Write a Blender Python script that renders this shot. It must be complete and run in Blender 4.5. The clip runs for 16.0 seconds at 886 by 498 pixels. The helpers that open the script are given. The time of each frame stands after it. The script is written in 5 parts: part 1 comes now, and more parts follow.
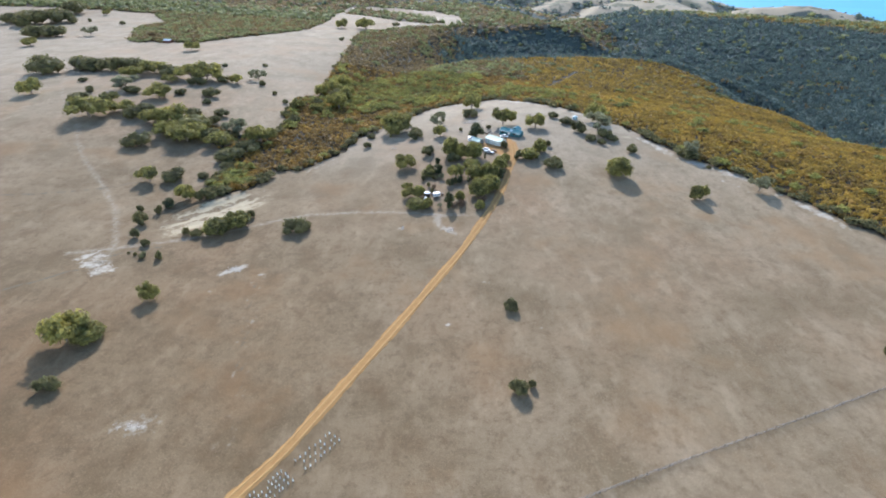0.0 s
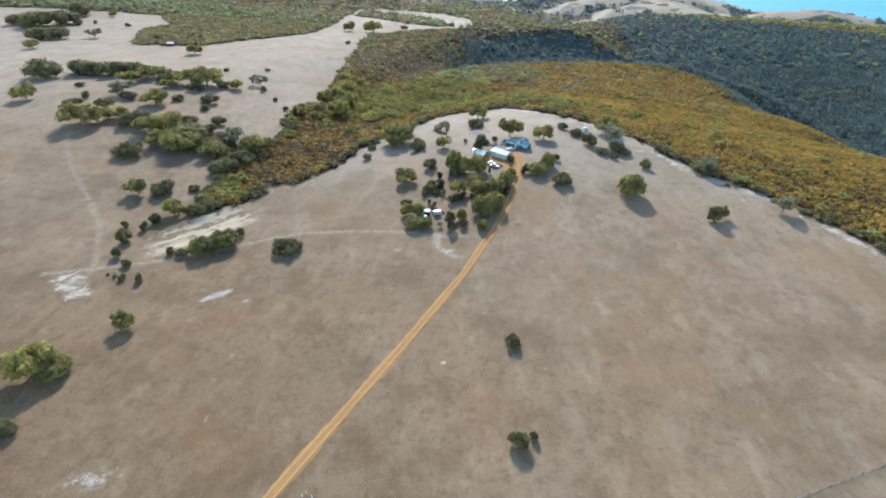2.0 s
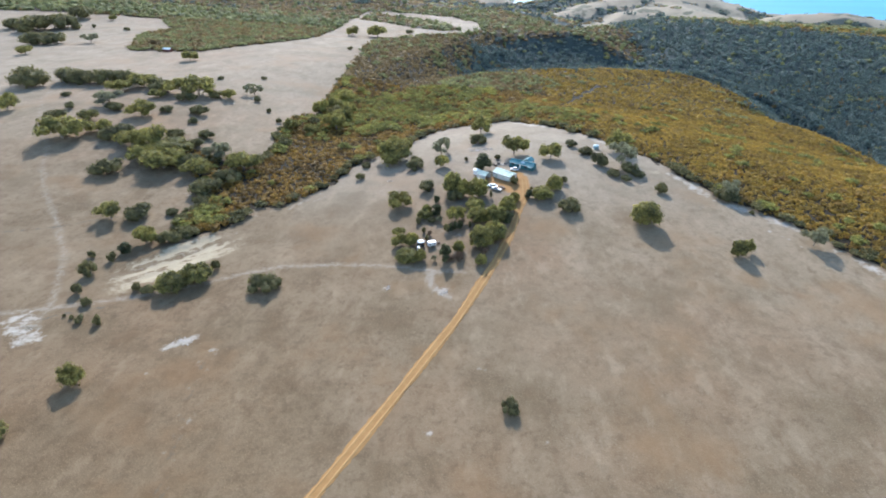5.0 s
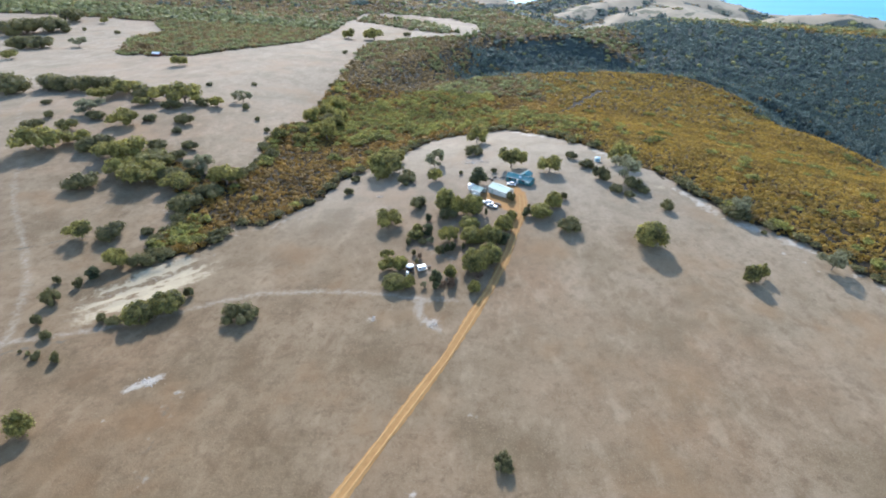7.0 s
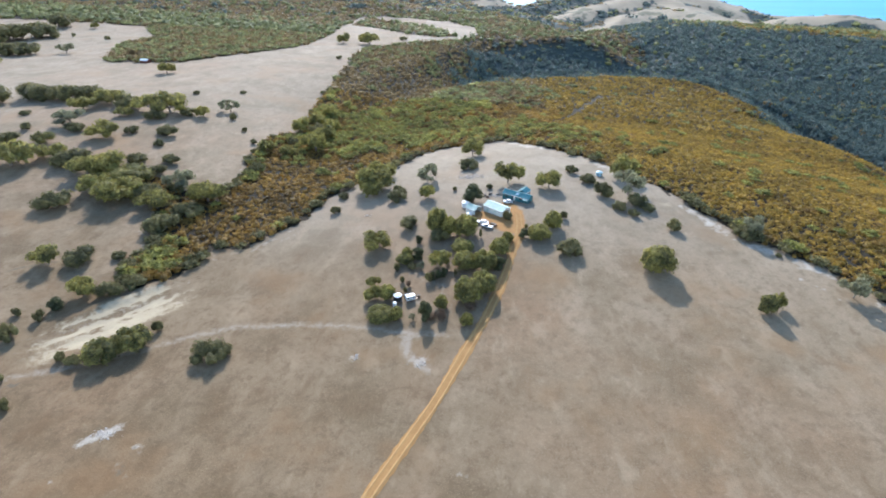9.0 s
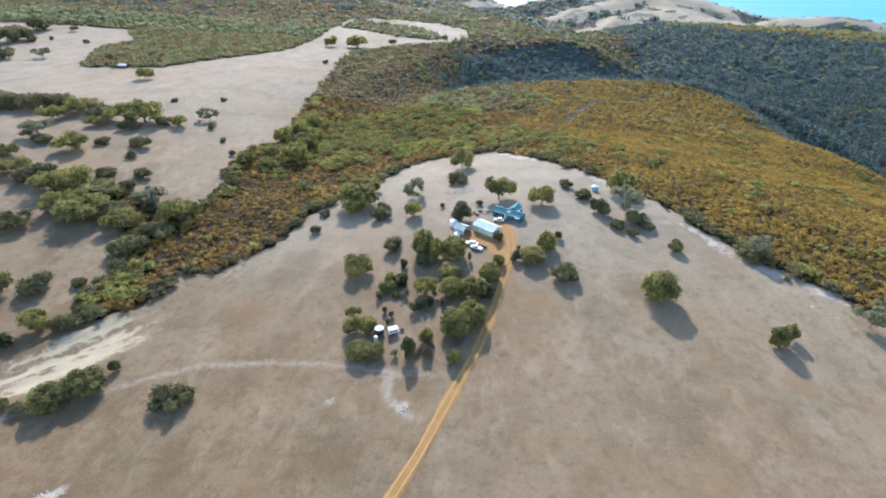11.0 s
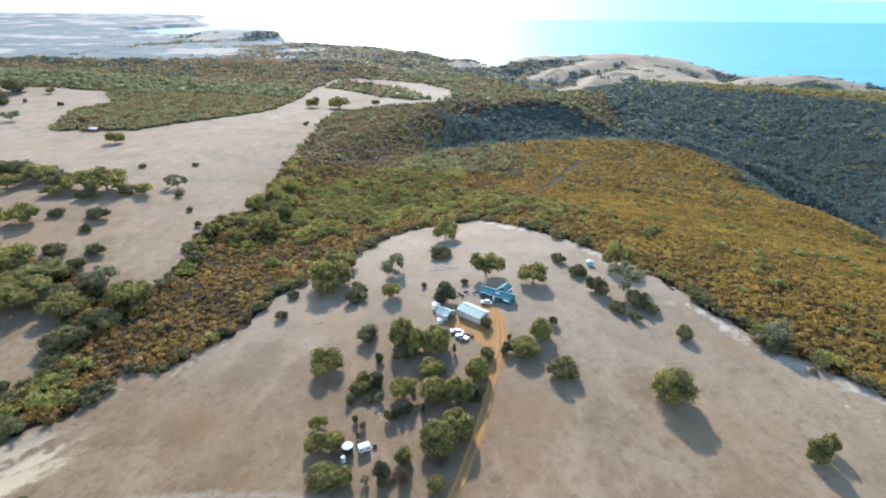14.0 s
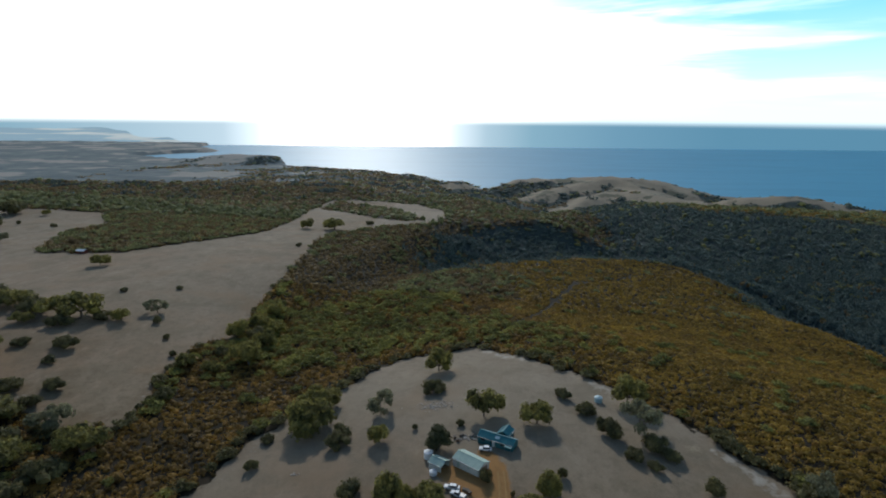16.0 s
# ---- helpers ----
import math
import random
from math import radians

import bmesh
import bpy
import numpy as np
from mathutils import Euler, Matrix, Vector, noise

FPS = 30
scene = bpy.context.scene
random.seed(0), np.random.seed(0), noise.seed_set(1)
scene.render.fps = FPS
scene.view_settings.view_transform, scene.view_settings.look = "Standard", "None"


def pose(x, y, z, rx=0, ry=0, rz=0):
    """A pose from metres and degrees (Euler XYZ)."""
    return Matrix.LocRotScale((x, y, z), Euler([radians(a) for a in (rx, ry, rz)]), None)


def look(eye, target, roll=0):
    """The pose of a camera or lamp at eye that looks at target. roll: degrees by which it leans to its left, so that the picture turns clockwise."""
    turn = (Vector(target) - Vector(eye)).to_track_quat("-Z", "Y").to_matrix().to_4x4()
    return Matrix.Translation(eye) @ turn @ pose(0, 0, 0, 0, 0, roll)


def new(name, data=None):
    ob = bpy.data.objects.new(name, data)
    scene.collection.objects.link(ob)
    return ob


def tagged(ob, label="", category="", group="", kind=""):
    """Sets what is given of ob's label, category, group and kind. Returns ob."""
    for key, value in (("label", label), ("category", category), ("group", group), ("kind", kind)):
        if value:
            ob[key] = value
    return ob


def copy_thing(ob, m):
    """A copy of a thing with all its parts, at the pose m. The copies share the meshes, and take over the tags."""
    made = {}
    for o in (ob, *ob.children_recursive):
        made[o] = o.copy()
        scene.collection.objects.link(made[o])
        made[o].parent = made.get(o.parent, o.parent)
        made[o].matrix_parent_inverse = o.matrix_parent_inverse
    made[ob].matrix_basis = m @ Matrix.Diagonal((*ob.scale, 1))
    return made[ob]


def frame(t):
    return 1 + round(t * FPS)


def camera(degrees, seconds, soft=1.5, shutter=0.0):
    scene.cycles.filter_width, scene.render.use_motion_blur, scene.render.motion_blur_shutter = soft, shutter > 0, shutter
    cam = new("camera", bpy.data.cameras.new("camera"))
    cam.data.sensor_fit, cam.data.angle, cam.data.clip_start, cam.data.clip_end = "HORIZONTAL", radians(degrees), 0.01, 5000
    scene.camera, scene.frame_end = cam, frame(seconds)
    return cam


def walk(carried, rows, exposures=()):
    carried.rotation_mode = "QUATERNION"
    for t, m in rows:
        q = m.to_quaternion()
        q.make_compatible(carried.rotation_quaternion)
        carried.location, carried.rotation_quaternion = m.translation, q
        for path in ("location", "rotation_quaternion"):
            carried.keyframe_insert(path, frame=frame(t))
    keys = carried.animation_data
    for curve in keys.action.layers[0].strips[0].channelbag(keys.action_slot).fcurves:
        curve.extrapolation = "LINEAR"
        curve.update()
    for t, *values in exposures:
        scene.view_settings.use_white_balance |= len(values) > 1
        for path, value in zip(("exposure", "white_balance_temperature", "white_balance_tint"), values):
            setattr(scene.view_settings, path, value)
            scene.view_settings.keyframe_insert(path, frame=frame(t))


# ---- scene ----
cam = camera(76.73, 16.0, 1.9)
# seconds, eye x y z, yaw (to the left), pitch, roll
PATH = [
    (0, -0.00, -0.06, 114.96, -0.015, -30.599, 0.706),
    (0.5, 0.95, 4.43, 115.04, 0.256, -30.547, 0.716),
    (1, 1.85, 8.82, 115.04, 0.552, -30.516, 0.773),
    (1.5, 2.80, 13.24, 115.08, 0.857, -30.510, 0.775),
    (2, 3.81, 17.60, 115.13, 1.093, -30.503, 0.804),
    (2.5, 4.67, 21.96, 115.30, 1.344, -30.479, 0.749),
    (3, 5.63, 26.35, 115.41, 1.608, -30.469, 0.789),
    (3.5, 6.51, 30.67, 115.48, 1.767, -30.460, 0.836),
    (4, 7.25, 34.99, 115.62, 1.939, -30.456, 0.782),
    (6.5, 10.74, 57.45, 115.95, 2.197, -30.410, 0.735),
    (7, 11.54, 61.97, 116.02, 2.198, -30.414, 0.671),
    (7.5, 12.31, 66.61, 115.94, 2.189, -30.386, 0.570),
    (8, 13.11, 71.30, 115.84, 2.235, -30.351, 0.451),
    (8.5, 13.92, 75.97, 115.94, 2.306, -30.342, 0.377),
    (9, 14.44, 80.38, 116.20, 2.288, -30.285, 0.411),
    (11.5, 16.57, 102.99, 116.32, 1.129, -30.211, 0.526),
    (12, 16.81, 107.55, 116.41, 0.815, -30.124, 0.529),
    (12.5, 17.10, 111.95, 116.62, 0.575, -30.066, 0.516),
    (13, 17.40, 116.54, 116.54, 0.326, -29.760, 0.527),
    (13.5, 17.58, 121.03, 116.24, 0.164, -27.789, 0.545),
    (14, 17.70, 125.52, 115.94, -0.006, -24.943, 0.529),
    (14.5, 17.82, 129.93, 115.87, -0.158, -22.013, 0.576),
    (15, 17.89, 134.21, 115.93, -0.327, -19.066, 0.597),
    (15.5, 17.85, 138.64, 115.68, -0.433, -16.097, 0.524),
    (16, 18.16, 142.84, 115.65, -0.486, -13.109, 0.531),
]


def aimed(x, y, z, yaw, pitch, roll):
    a, b = radians(yaw), radians(pitch)
    ahead = Vector((-math.sin(a) * math.cos(b), math.cos(a) * math.cos(b), math.sin(b)))
    return look((x, y, z), Vector((x, y, z)) + 50 * ahead, roll)


EXPOSURES = [(0.0, 0.64, 5900, 12), (12.5, 0.80, 5850, 13), (13.5, 0.81, 5900, 14), (14.5, 0.50, 6200, 14), (15.0, 0.0, 6250, 12), (15.5, -0.62, 6200, 10), (16.0, -1.26, 6050, 7)]
walk(cam, [(t, aimed(*row)) for t, *row in PATH], EXPOSURES)

# ---- light ----
SUN_AZIMUTH, SUN_HEIGHT = -8.0, 28.5
sun_way = Vector((math.sin(radians(SUN_AZIMUTH)) * math.cos(radians(SUN_HEIGHT)),
                  math.cos(radians(SUN_AZIMUTH)) * math.cos(radians(SUN_HEIGHT)), math.sin(radians(SUN_HEIGHT))))
sun = new("sun", bpy.data.lights.new("sun", "SUN"))
sun.data.energy, sun.data.angle, sun.data.color = 4.3, radians(0.6), (1.0, 0.935, 0.855)
sun.matrix_world = look(sun_way * 500, (0, 0, 0))


def make_world():
    world = bpy.data.worlds.new("sky")
    world.use_nodes = True
    scene.world = world
    nt = world.node_tree
    nt.nodes.clear()
    N, K = nt.nodes.new, nt.links.new
    out, bg = N("ShaderNodeOutputWorld"), N("ShaderNodeBackground")
    sky = N("ShaderNodeTexSky")
    sky.sky_type, sky.sun_disc = "NISHITA", False
    sky.sun_elevation, sky.sun_rotation = radians(SUN_HEIGHT), radians(SUN_AZIMUTH)
    sky.altitude, sky.dust_density, sky.ozone_density = 250, 0.3, 1.5
    co, sep = N("ShaderNodeTexCoord"), N("ShaderNodeSeparateXYZ")
    K(co.outputs["Generated"], sep.inputs[0])
    # long slanting streaks of cirrus
    mp = N("ShaderNodeMapping"); mp.inputs["Rotation"].default_value = (0, radians(11), 0); mp.inputs["Scale"].default_value = (1.3, 1.0, 11.0)
    K(co.outputs["Generated"], mp.inputs[0])
    no = N("ShaderNodeTexNoise"); no.inputs["Scale"].default_value = 1.05; no.inputs["Detail"].default_value = 7; no.inputs["Roughness"].default_value = 0.55
    no.inputs["Distortion"].default_value = 0.5
    K(mp.outputs[0], no.inputs["Vector"])
    ramp = N("ShaderNodeMapRange"); ramp.interpolation_type = "SMOOTHSTEP"
    ramp.inputs[1].default_value, ramp.inputs[2].default_value, ramp.inputs[4].default_value = 0.47, 0.63, 0.9
    west = N("ShaderNodeMath"); west.operation = "MULTIPLY_ADD"; west.inputs[1].default_value = -0.03
    K(sep.outputs[0], west.inputs[0]); K(no.outputs[0], west.inputs[2])
    K(west.outputs[0], ramp.inputs[0])
    lift = N("ShaderNodeMapRange"); lift.inputs[1].default_value, lift.inputs[2].default_value = 0.0, 0.06
    K(sep.outputs[2], lift.inputs[0])
    # the streaks are lit only on the sun's side and thin out overhead
    ahead = N("ShaderNodeMapRange"); ahead.interpolation_type = "SMOOTHSTEP"
    ahead.inputs[1].default_value, ahead.inputs[2].default_value = -0.15, 0.45
    K(sep.outputs[1], ahead.inputs[0])
    over = N("ShaderNodeMapRange"); over.interpolation_type = "SMOOTHSTEP"
    over.inputs[1].default_value, over.inputs[2].default_value = 0.5, 0.28
    K(sep.outputs[2], over.inputs[0])
    lit = N("ShaderNodeMath"); lit.operation = "MULTIPLY"
    K(ahead.outputs[0], lit.inputs[0]); K(over.outputs[0], lit.inputs[1])
    amt = N("ShaderNodeMath"); amt.operation = "MULTIPLY"
    thin = N("ShaderNodeMath"); thin.operation = "MULTIPLY"
    K(ramp.outputs[0], thin.inputs[0]); K(lift.outputs[0], thin.inputs[1])
    K(thin.outputs[0], amt.inputs[0]); K(lit.outputs[0], amt.inputs[1])
    cloud = N("ShaderNodeMix"); cloud.data_type = "RGBA"; cloud.inputs[7].default_value = (48.0, 48.0, 46.0, 1)
    rich = N("ShaderNodeMix"); rich.data_type, rich.blend_type = "RGBA", "MULTIPLY"; rich.inputs[0].default_value = 1.0
    rich.inputs[7].default_value = (2.1, 2.45, 2.55, 1)
    K(sky.outputs[0], rich.inputs[6])
    # white haze low over the horizon and the glare of thin cloud round the sun
    low = N("ShaderNodeMapRange"); low.interpolation_type = "SMOOTHSTEP"
    low.inputs[1].default_value, low.inputs[2].default_value, low.inputs[4].default_value = 0.36, 0.12, 0.9
    K(sep.outputs[2], low.inputs[0])
    haze = N("ShaderNodeMix"); haze.data_type = "RGBA"; haze_in = haze.inputs[7]
    K(low.outputs[0], haze.inputs[0]); K(rich.outputs[2], haze.inputs[6])
    K(amt.outputs[0], cloud.inputs[0]); K(haze.outputs[2], cloud.inputs[6])
    toward = N("ShaderNodeVectorMath"); toward.operation = "DOT_PRODUCT"; toward.inputs[1].default_value = sun_way
    K(co.outputs["Generated"], toward.inputs[0])
    ring = N("ShaderNodeMapRange"); ring.interpolation_type = "SMOOTHSTEP"
    ring.inputs[1].default_value, ring.inputs[2].default_value, ring.inputs[4].default_value = 0.80, 0.95, 8.0
    K(toward.outputs["Value"], ring.inputs[0])
    glare = N("ShaderNodeMix"); glare.data_type, glare.blend_type = "RGBA", "ADD"; glare.inputs[0].default_value = 1.0
    tint = N("ShaderNodeMix"); tint.data_type, tint.blend_type = "RGBA", "MULTIPLY"; tint.inputs[0].default_value = 1.0
    tint.inputs[6].default_value = (1.0, 0.97, 0.92, 1)
    K(ring.outputs[0], tint.inputs[7])
    K(cloud.outputs[2], glare.inputs[6]); K(tint.outputs[2], glare.inputs[7])
    # the haze and the far sea are brightest under the sun
    flat = N("ShaderNodeVectorMath"); flat.operation = "NORMALIZE"
    level = N("ShaderNodeVectorMath"); level.operation = "MULTIPLY"; level.inputs[1].default_value = (1, 1, 0)
    K(co.outputs["Generated"], level.inputs[0]); K(level.outputs[0], flat.inputs[0])
    sunward = N("ShaderNodeMapRange"); sunward.interpolation_type = "SMOOTHSTEP"
    sunward.inputs[1].default_value, sunward.inputs[2].default_value = 0.82, 0.945
    away = N("ShaderNodeMix"); away.data_type = "RGBA"
    away.inputs[6].default_value, away.inputs[7].default_value = (31.0, 35.5, 37.0, 1), (9.5, 26.0, 38.0, 1)
    climb = N("ShaderNodeMapRange"); climb.inputs[1].default_value, climb.inputs[2].default_value = 0.02, 0.17
    K(sep.outputs[2], climb.inputs[0]); K(climb.outputs[0], away.inputs[0])
    bank = N("ShaderNodeVectorMath"); bank.operation = "DOT_PRODUCT"; bank.inputs[1].default_value = (math.sin(radians(-18)), math.cos(radians(-18)), 0)
    K(flat.outputs[0], bank.inputs[0])
    K(bank.outputs["Value"], sunward.inputs[0])
    bright = N("ShaderNodeMix"); bright.data_type = "RGBA"
    dim = N("ShaderNodeMix"); dim.data_type = "RGBA"; dim.inputs[6].default_value = (26.0, 28.0, 28.0, 1)
    K(ahead.outputs[0], dim.inputs[0]); K(away.outputs[2], dim.inputs[7])
    K(dim.outputs[2], bright.inputs[6])
    bright.inputs[7].default_value = (50.0, 49.0, 46.5, 1)
    K(sunward.outputs[0], bright.inputs[0]); K(bright.outputs[2], haze_in)
    # open sea beyond the modelled water, with sun glitter painted on
    below = N("ShaderNodeMapRange"); below.interpolation_type = "SMOOTHSTEP"
    below.inputs[1].default_value, below.inputs[2].default_value = 0.002, -0.012
    K(sep.outputs[2], below.inputs[0])
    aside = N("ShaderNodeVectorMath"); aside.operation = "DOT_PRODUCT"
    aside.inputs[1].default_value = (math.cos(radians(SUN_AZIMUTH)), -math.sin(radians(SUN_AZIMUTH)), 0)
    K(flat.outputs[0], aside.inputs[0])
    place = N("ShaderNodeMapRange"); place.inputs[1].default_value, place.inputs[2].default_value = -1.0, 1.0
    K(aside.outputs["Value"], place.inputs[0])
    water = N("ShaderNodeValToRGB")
    # white stops paint the sun's glitter, the paler ones beside it haze
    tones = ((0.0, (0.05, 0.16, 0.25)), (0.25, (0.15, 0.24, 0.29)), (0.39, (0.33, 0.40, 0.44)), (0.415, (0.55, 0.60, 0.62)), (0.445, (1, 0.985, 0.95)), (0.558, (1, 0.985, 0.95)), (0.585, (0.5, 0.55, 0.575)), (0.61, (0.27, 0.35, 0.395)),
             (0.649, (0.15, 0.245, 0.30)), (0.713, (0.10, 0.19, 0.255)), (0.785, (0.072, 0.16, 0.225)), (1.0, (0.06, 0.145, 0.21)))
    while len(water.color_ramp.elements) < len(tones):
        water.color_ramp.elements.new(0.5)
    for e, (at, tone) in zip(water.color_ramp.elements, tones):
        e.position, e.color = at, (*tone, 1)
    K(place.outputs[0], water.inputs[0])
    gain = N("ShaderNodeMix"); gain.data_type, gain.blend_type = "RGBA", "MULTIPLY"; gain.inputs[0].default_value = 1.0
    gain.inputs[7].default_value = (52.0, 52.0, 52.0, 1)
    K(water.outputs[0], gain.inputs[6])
    # the low far shore beyond the bay, hazy with distance: its skyline sinks towards the open sea
    rough = N("ShaderNodeTexNoise"); rough.inputs["Scale"].default_value = 26; rough.inputs["Detail"].default_value = 4
    K(flat.outputs[0], rough.inputs["Vector"])
    skyline = N("ShaderNodeValToRGB")
    steps_of = ((0.0, 0.66), (0.312, 0.62), (0.326, 0.52), (0.329, 0.34), (0.352, 0.33), (0.364, 0.13), (0.369, 0.0))
    while len(skyline.color_ramp.elements) < len(steps_of):
        skyline.color_ramp.elements.new(0.5)
    for e, (at, tall) in zip(skyline.color_ramp.elements, steps_of):
        e.position, e.color = at, (tall, tall, tall, 1)
    K(place.outputs[0], skyline.inputs[0])
    shore = N("ShaderNodeMapRange"); shore.inputs[1].default_value, shore.inputs[2].default_value, shore.inputs[3].default_value, shore.inputs[4].default_value = 0.0, 1.0, -0.052, -0.002
    K(skyline.outputs[0], shore.inputs[0])
    ragged = N("ShaderNodeMath"); ragged.operation = "MULTIPLY_ADD"; ragged.inputs[1].default_value = 0.006
    K(rough.outputs[0], ragged.inputs[0]); K(shore.outputs[0], ragged.inputs[2])
    under = N("ShaderNodeMath"); under.operation = "LESS_THAN"
    K(sep.outputs[2], under.inputs[0]); K(ragged.outputs[0], under.inputs[1])
    strips = N("ShaderNodeMapping"); strips.inputs["Scale"].default_value = (9, 9, 160)
    K(co.outputs["Generated"], strips.inputs[0])
    paddock = N("ShaderNodeTexNoise"); paddock.inputs["Scale"].default_value = 1.3; paddock.inputs["Detail"].default_value = 4
    K(strips.outputs[0], paddock.inputs["Vector"])
    mottle = N("ShaderNodeMapRange"); mottle.inputs[1].default_value, mottle.inputs[2].default_value = 0.5, 0.6
    K(paddock.outputs[0], mottle.inputs[0])
    # land tones with the distance haze mixed into the colour
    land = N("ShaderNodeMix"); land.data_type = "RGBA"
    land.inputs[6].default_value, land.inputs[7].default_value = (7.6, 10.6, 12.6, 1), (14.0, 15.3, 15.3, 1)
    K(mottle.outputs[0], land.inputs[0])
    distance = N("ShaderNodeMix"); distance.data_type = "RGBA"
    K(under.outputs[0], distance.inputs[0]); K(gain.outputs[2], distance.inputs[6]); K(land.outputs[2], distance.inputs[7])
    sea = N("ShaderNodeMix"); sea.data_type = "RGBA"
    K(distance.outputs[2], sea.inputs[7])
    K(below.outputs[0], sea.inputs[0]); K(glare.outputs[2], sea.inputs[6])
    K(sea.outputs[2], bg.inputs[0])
    bg.inputs[1].default_value = 0.082
    K(bg.outputs[0], out.inputs[0])


make_world()


# ---- materials ----
def shader(name):
    m = bpy.data.materials.new(name)
    m.use_nodes = True
    m.node_tree.nodes.clear()
    return m, m.node_tree.nodes.new, m.node_tree.links.new


def noise_node(N, K, scale, detail=4.0, rough=0.55, vec=None, stretch=None):
    t = N("ShaderNodeTexNoise")
    t.inputs["Scale"].default_value, t.inputs["Detail"].default_value, t.inputs["Roughness"].default_value = scale, detail, rough
    if vec is None:
        vec = N("ShaderNodeNewGeometry").outputs["Position"]
    if stretch:
        mp = N("ShaderNodeMapping")
        mp.inputs["Rotation"].default_value, mp.inputs["Scale"].default_value = (0, 0, stretch[3]), stretch[:3]
        K(vec, mp.inputs[0])
        vec = mp.outputs[0]
    K(vec, t.inputs["Vector"])
    return t.outputs[0]


def span(N, K, value, lo, hi, a=0.0, b=1.0):
    r = N("ShaderNodeMapRange")
    r.interpolation_type = "SMOOTHSTEP"
    r.inputs[1].default_value, r.inputs[2].default_value, r.inputs[3].default_value, r.inputs[4].default_value = lo, hi, a, b
    K(value, r.inputs[0])
    return r.outputs[0]


def blend(N, K, fac, a, b, mode="MIX"):
    m = N("ShaderNodeMix")
    m.data_type, m.blend_type = "RGBA", mode
    for socket, v in ((m.inputs[0], fac), (m.inputs[6], a), (m.inputs[7], b)):
        if isinstance(v, (int, float)):
            socket.default_value = v
        elif isinstance(v, tuple):
            socket.default_value = (*v, 1)
        else:
            K(v, socket)
    return m.outputs[2]


def finish(m, N, K, colour, rough=0.9, bump=None, strength=0.4, dist=0.1, metal=0.0, spec=0.3, thin=0.0):
    out, p = N("ShaderNodeOutputMaterial"), N("ShaderNodeBsdfPrincipled")
    if isinstance(colour, tuple):
        p.inputs["Base Color"].default_value = (*colour, 1)
    else:
        K(colour, p.inputs["Base Color"])
    if isinstance(rough, float):
        p.inputs["Roughness"].default_value = rough
    else:
        K(rough, p.inputs["Roughness"])
    p.inputs["Metallic"].default_value, p.inputs["Specular IOR Level"].default_value = metal, spec
    if bump is not None:
        b = N("ShaderNodeBump")
        b.inputs["Strength"].default_value, b.inputs["Distance"].default_value = strength, dist
        K(bump, b.inputs["Height"])
        K(b.outputs[0], p.inputs["Normal"])
    last = p.outputs[0]
    if thin:
        t, mx = N("ShaderNodeBsdfTranslucent"), N("ShaderNodeMixShader")
        K(colour, t.inputs[0])
        mx.inputs[0].default_value = thin
        K(last, mx.inputs[1])
        K(t.outputs[0], mx.inputs[2])
        last = mx.outputs[0]
    K(last, out.inputs[0])
    return m


def attr(N, name):
    a = N("ShaderNodeAttribute")
    a.attribute_name = name
    return a.outputs["Fac"]


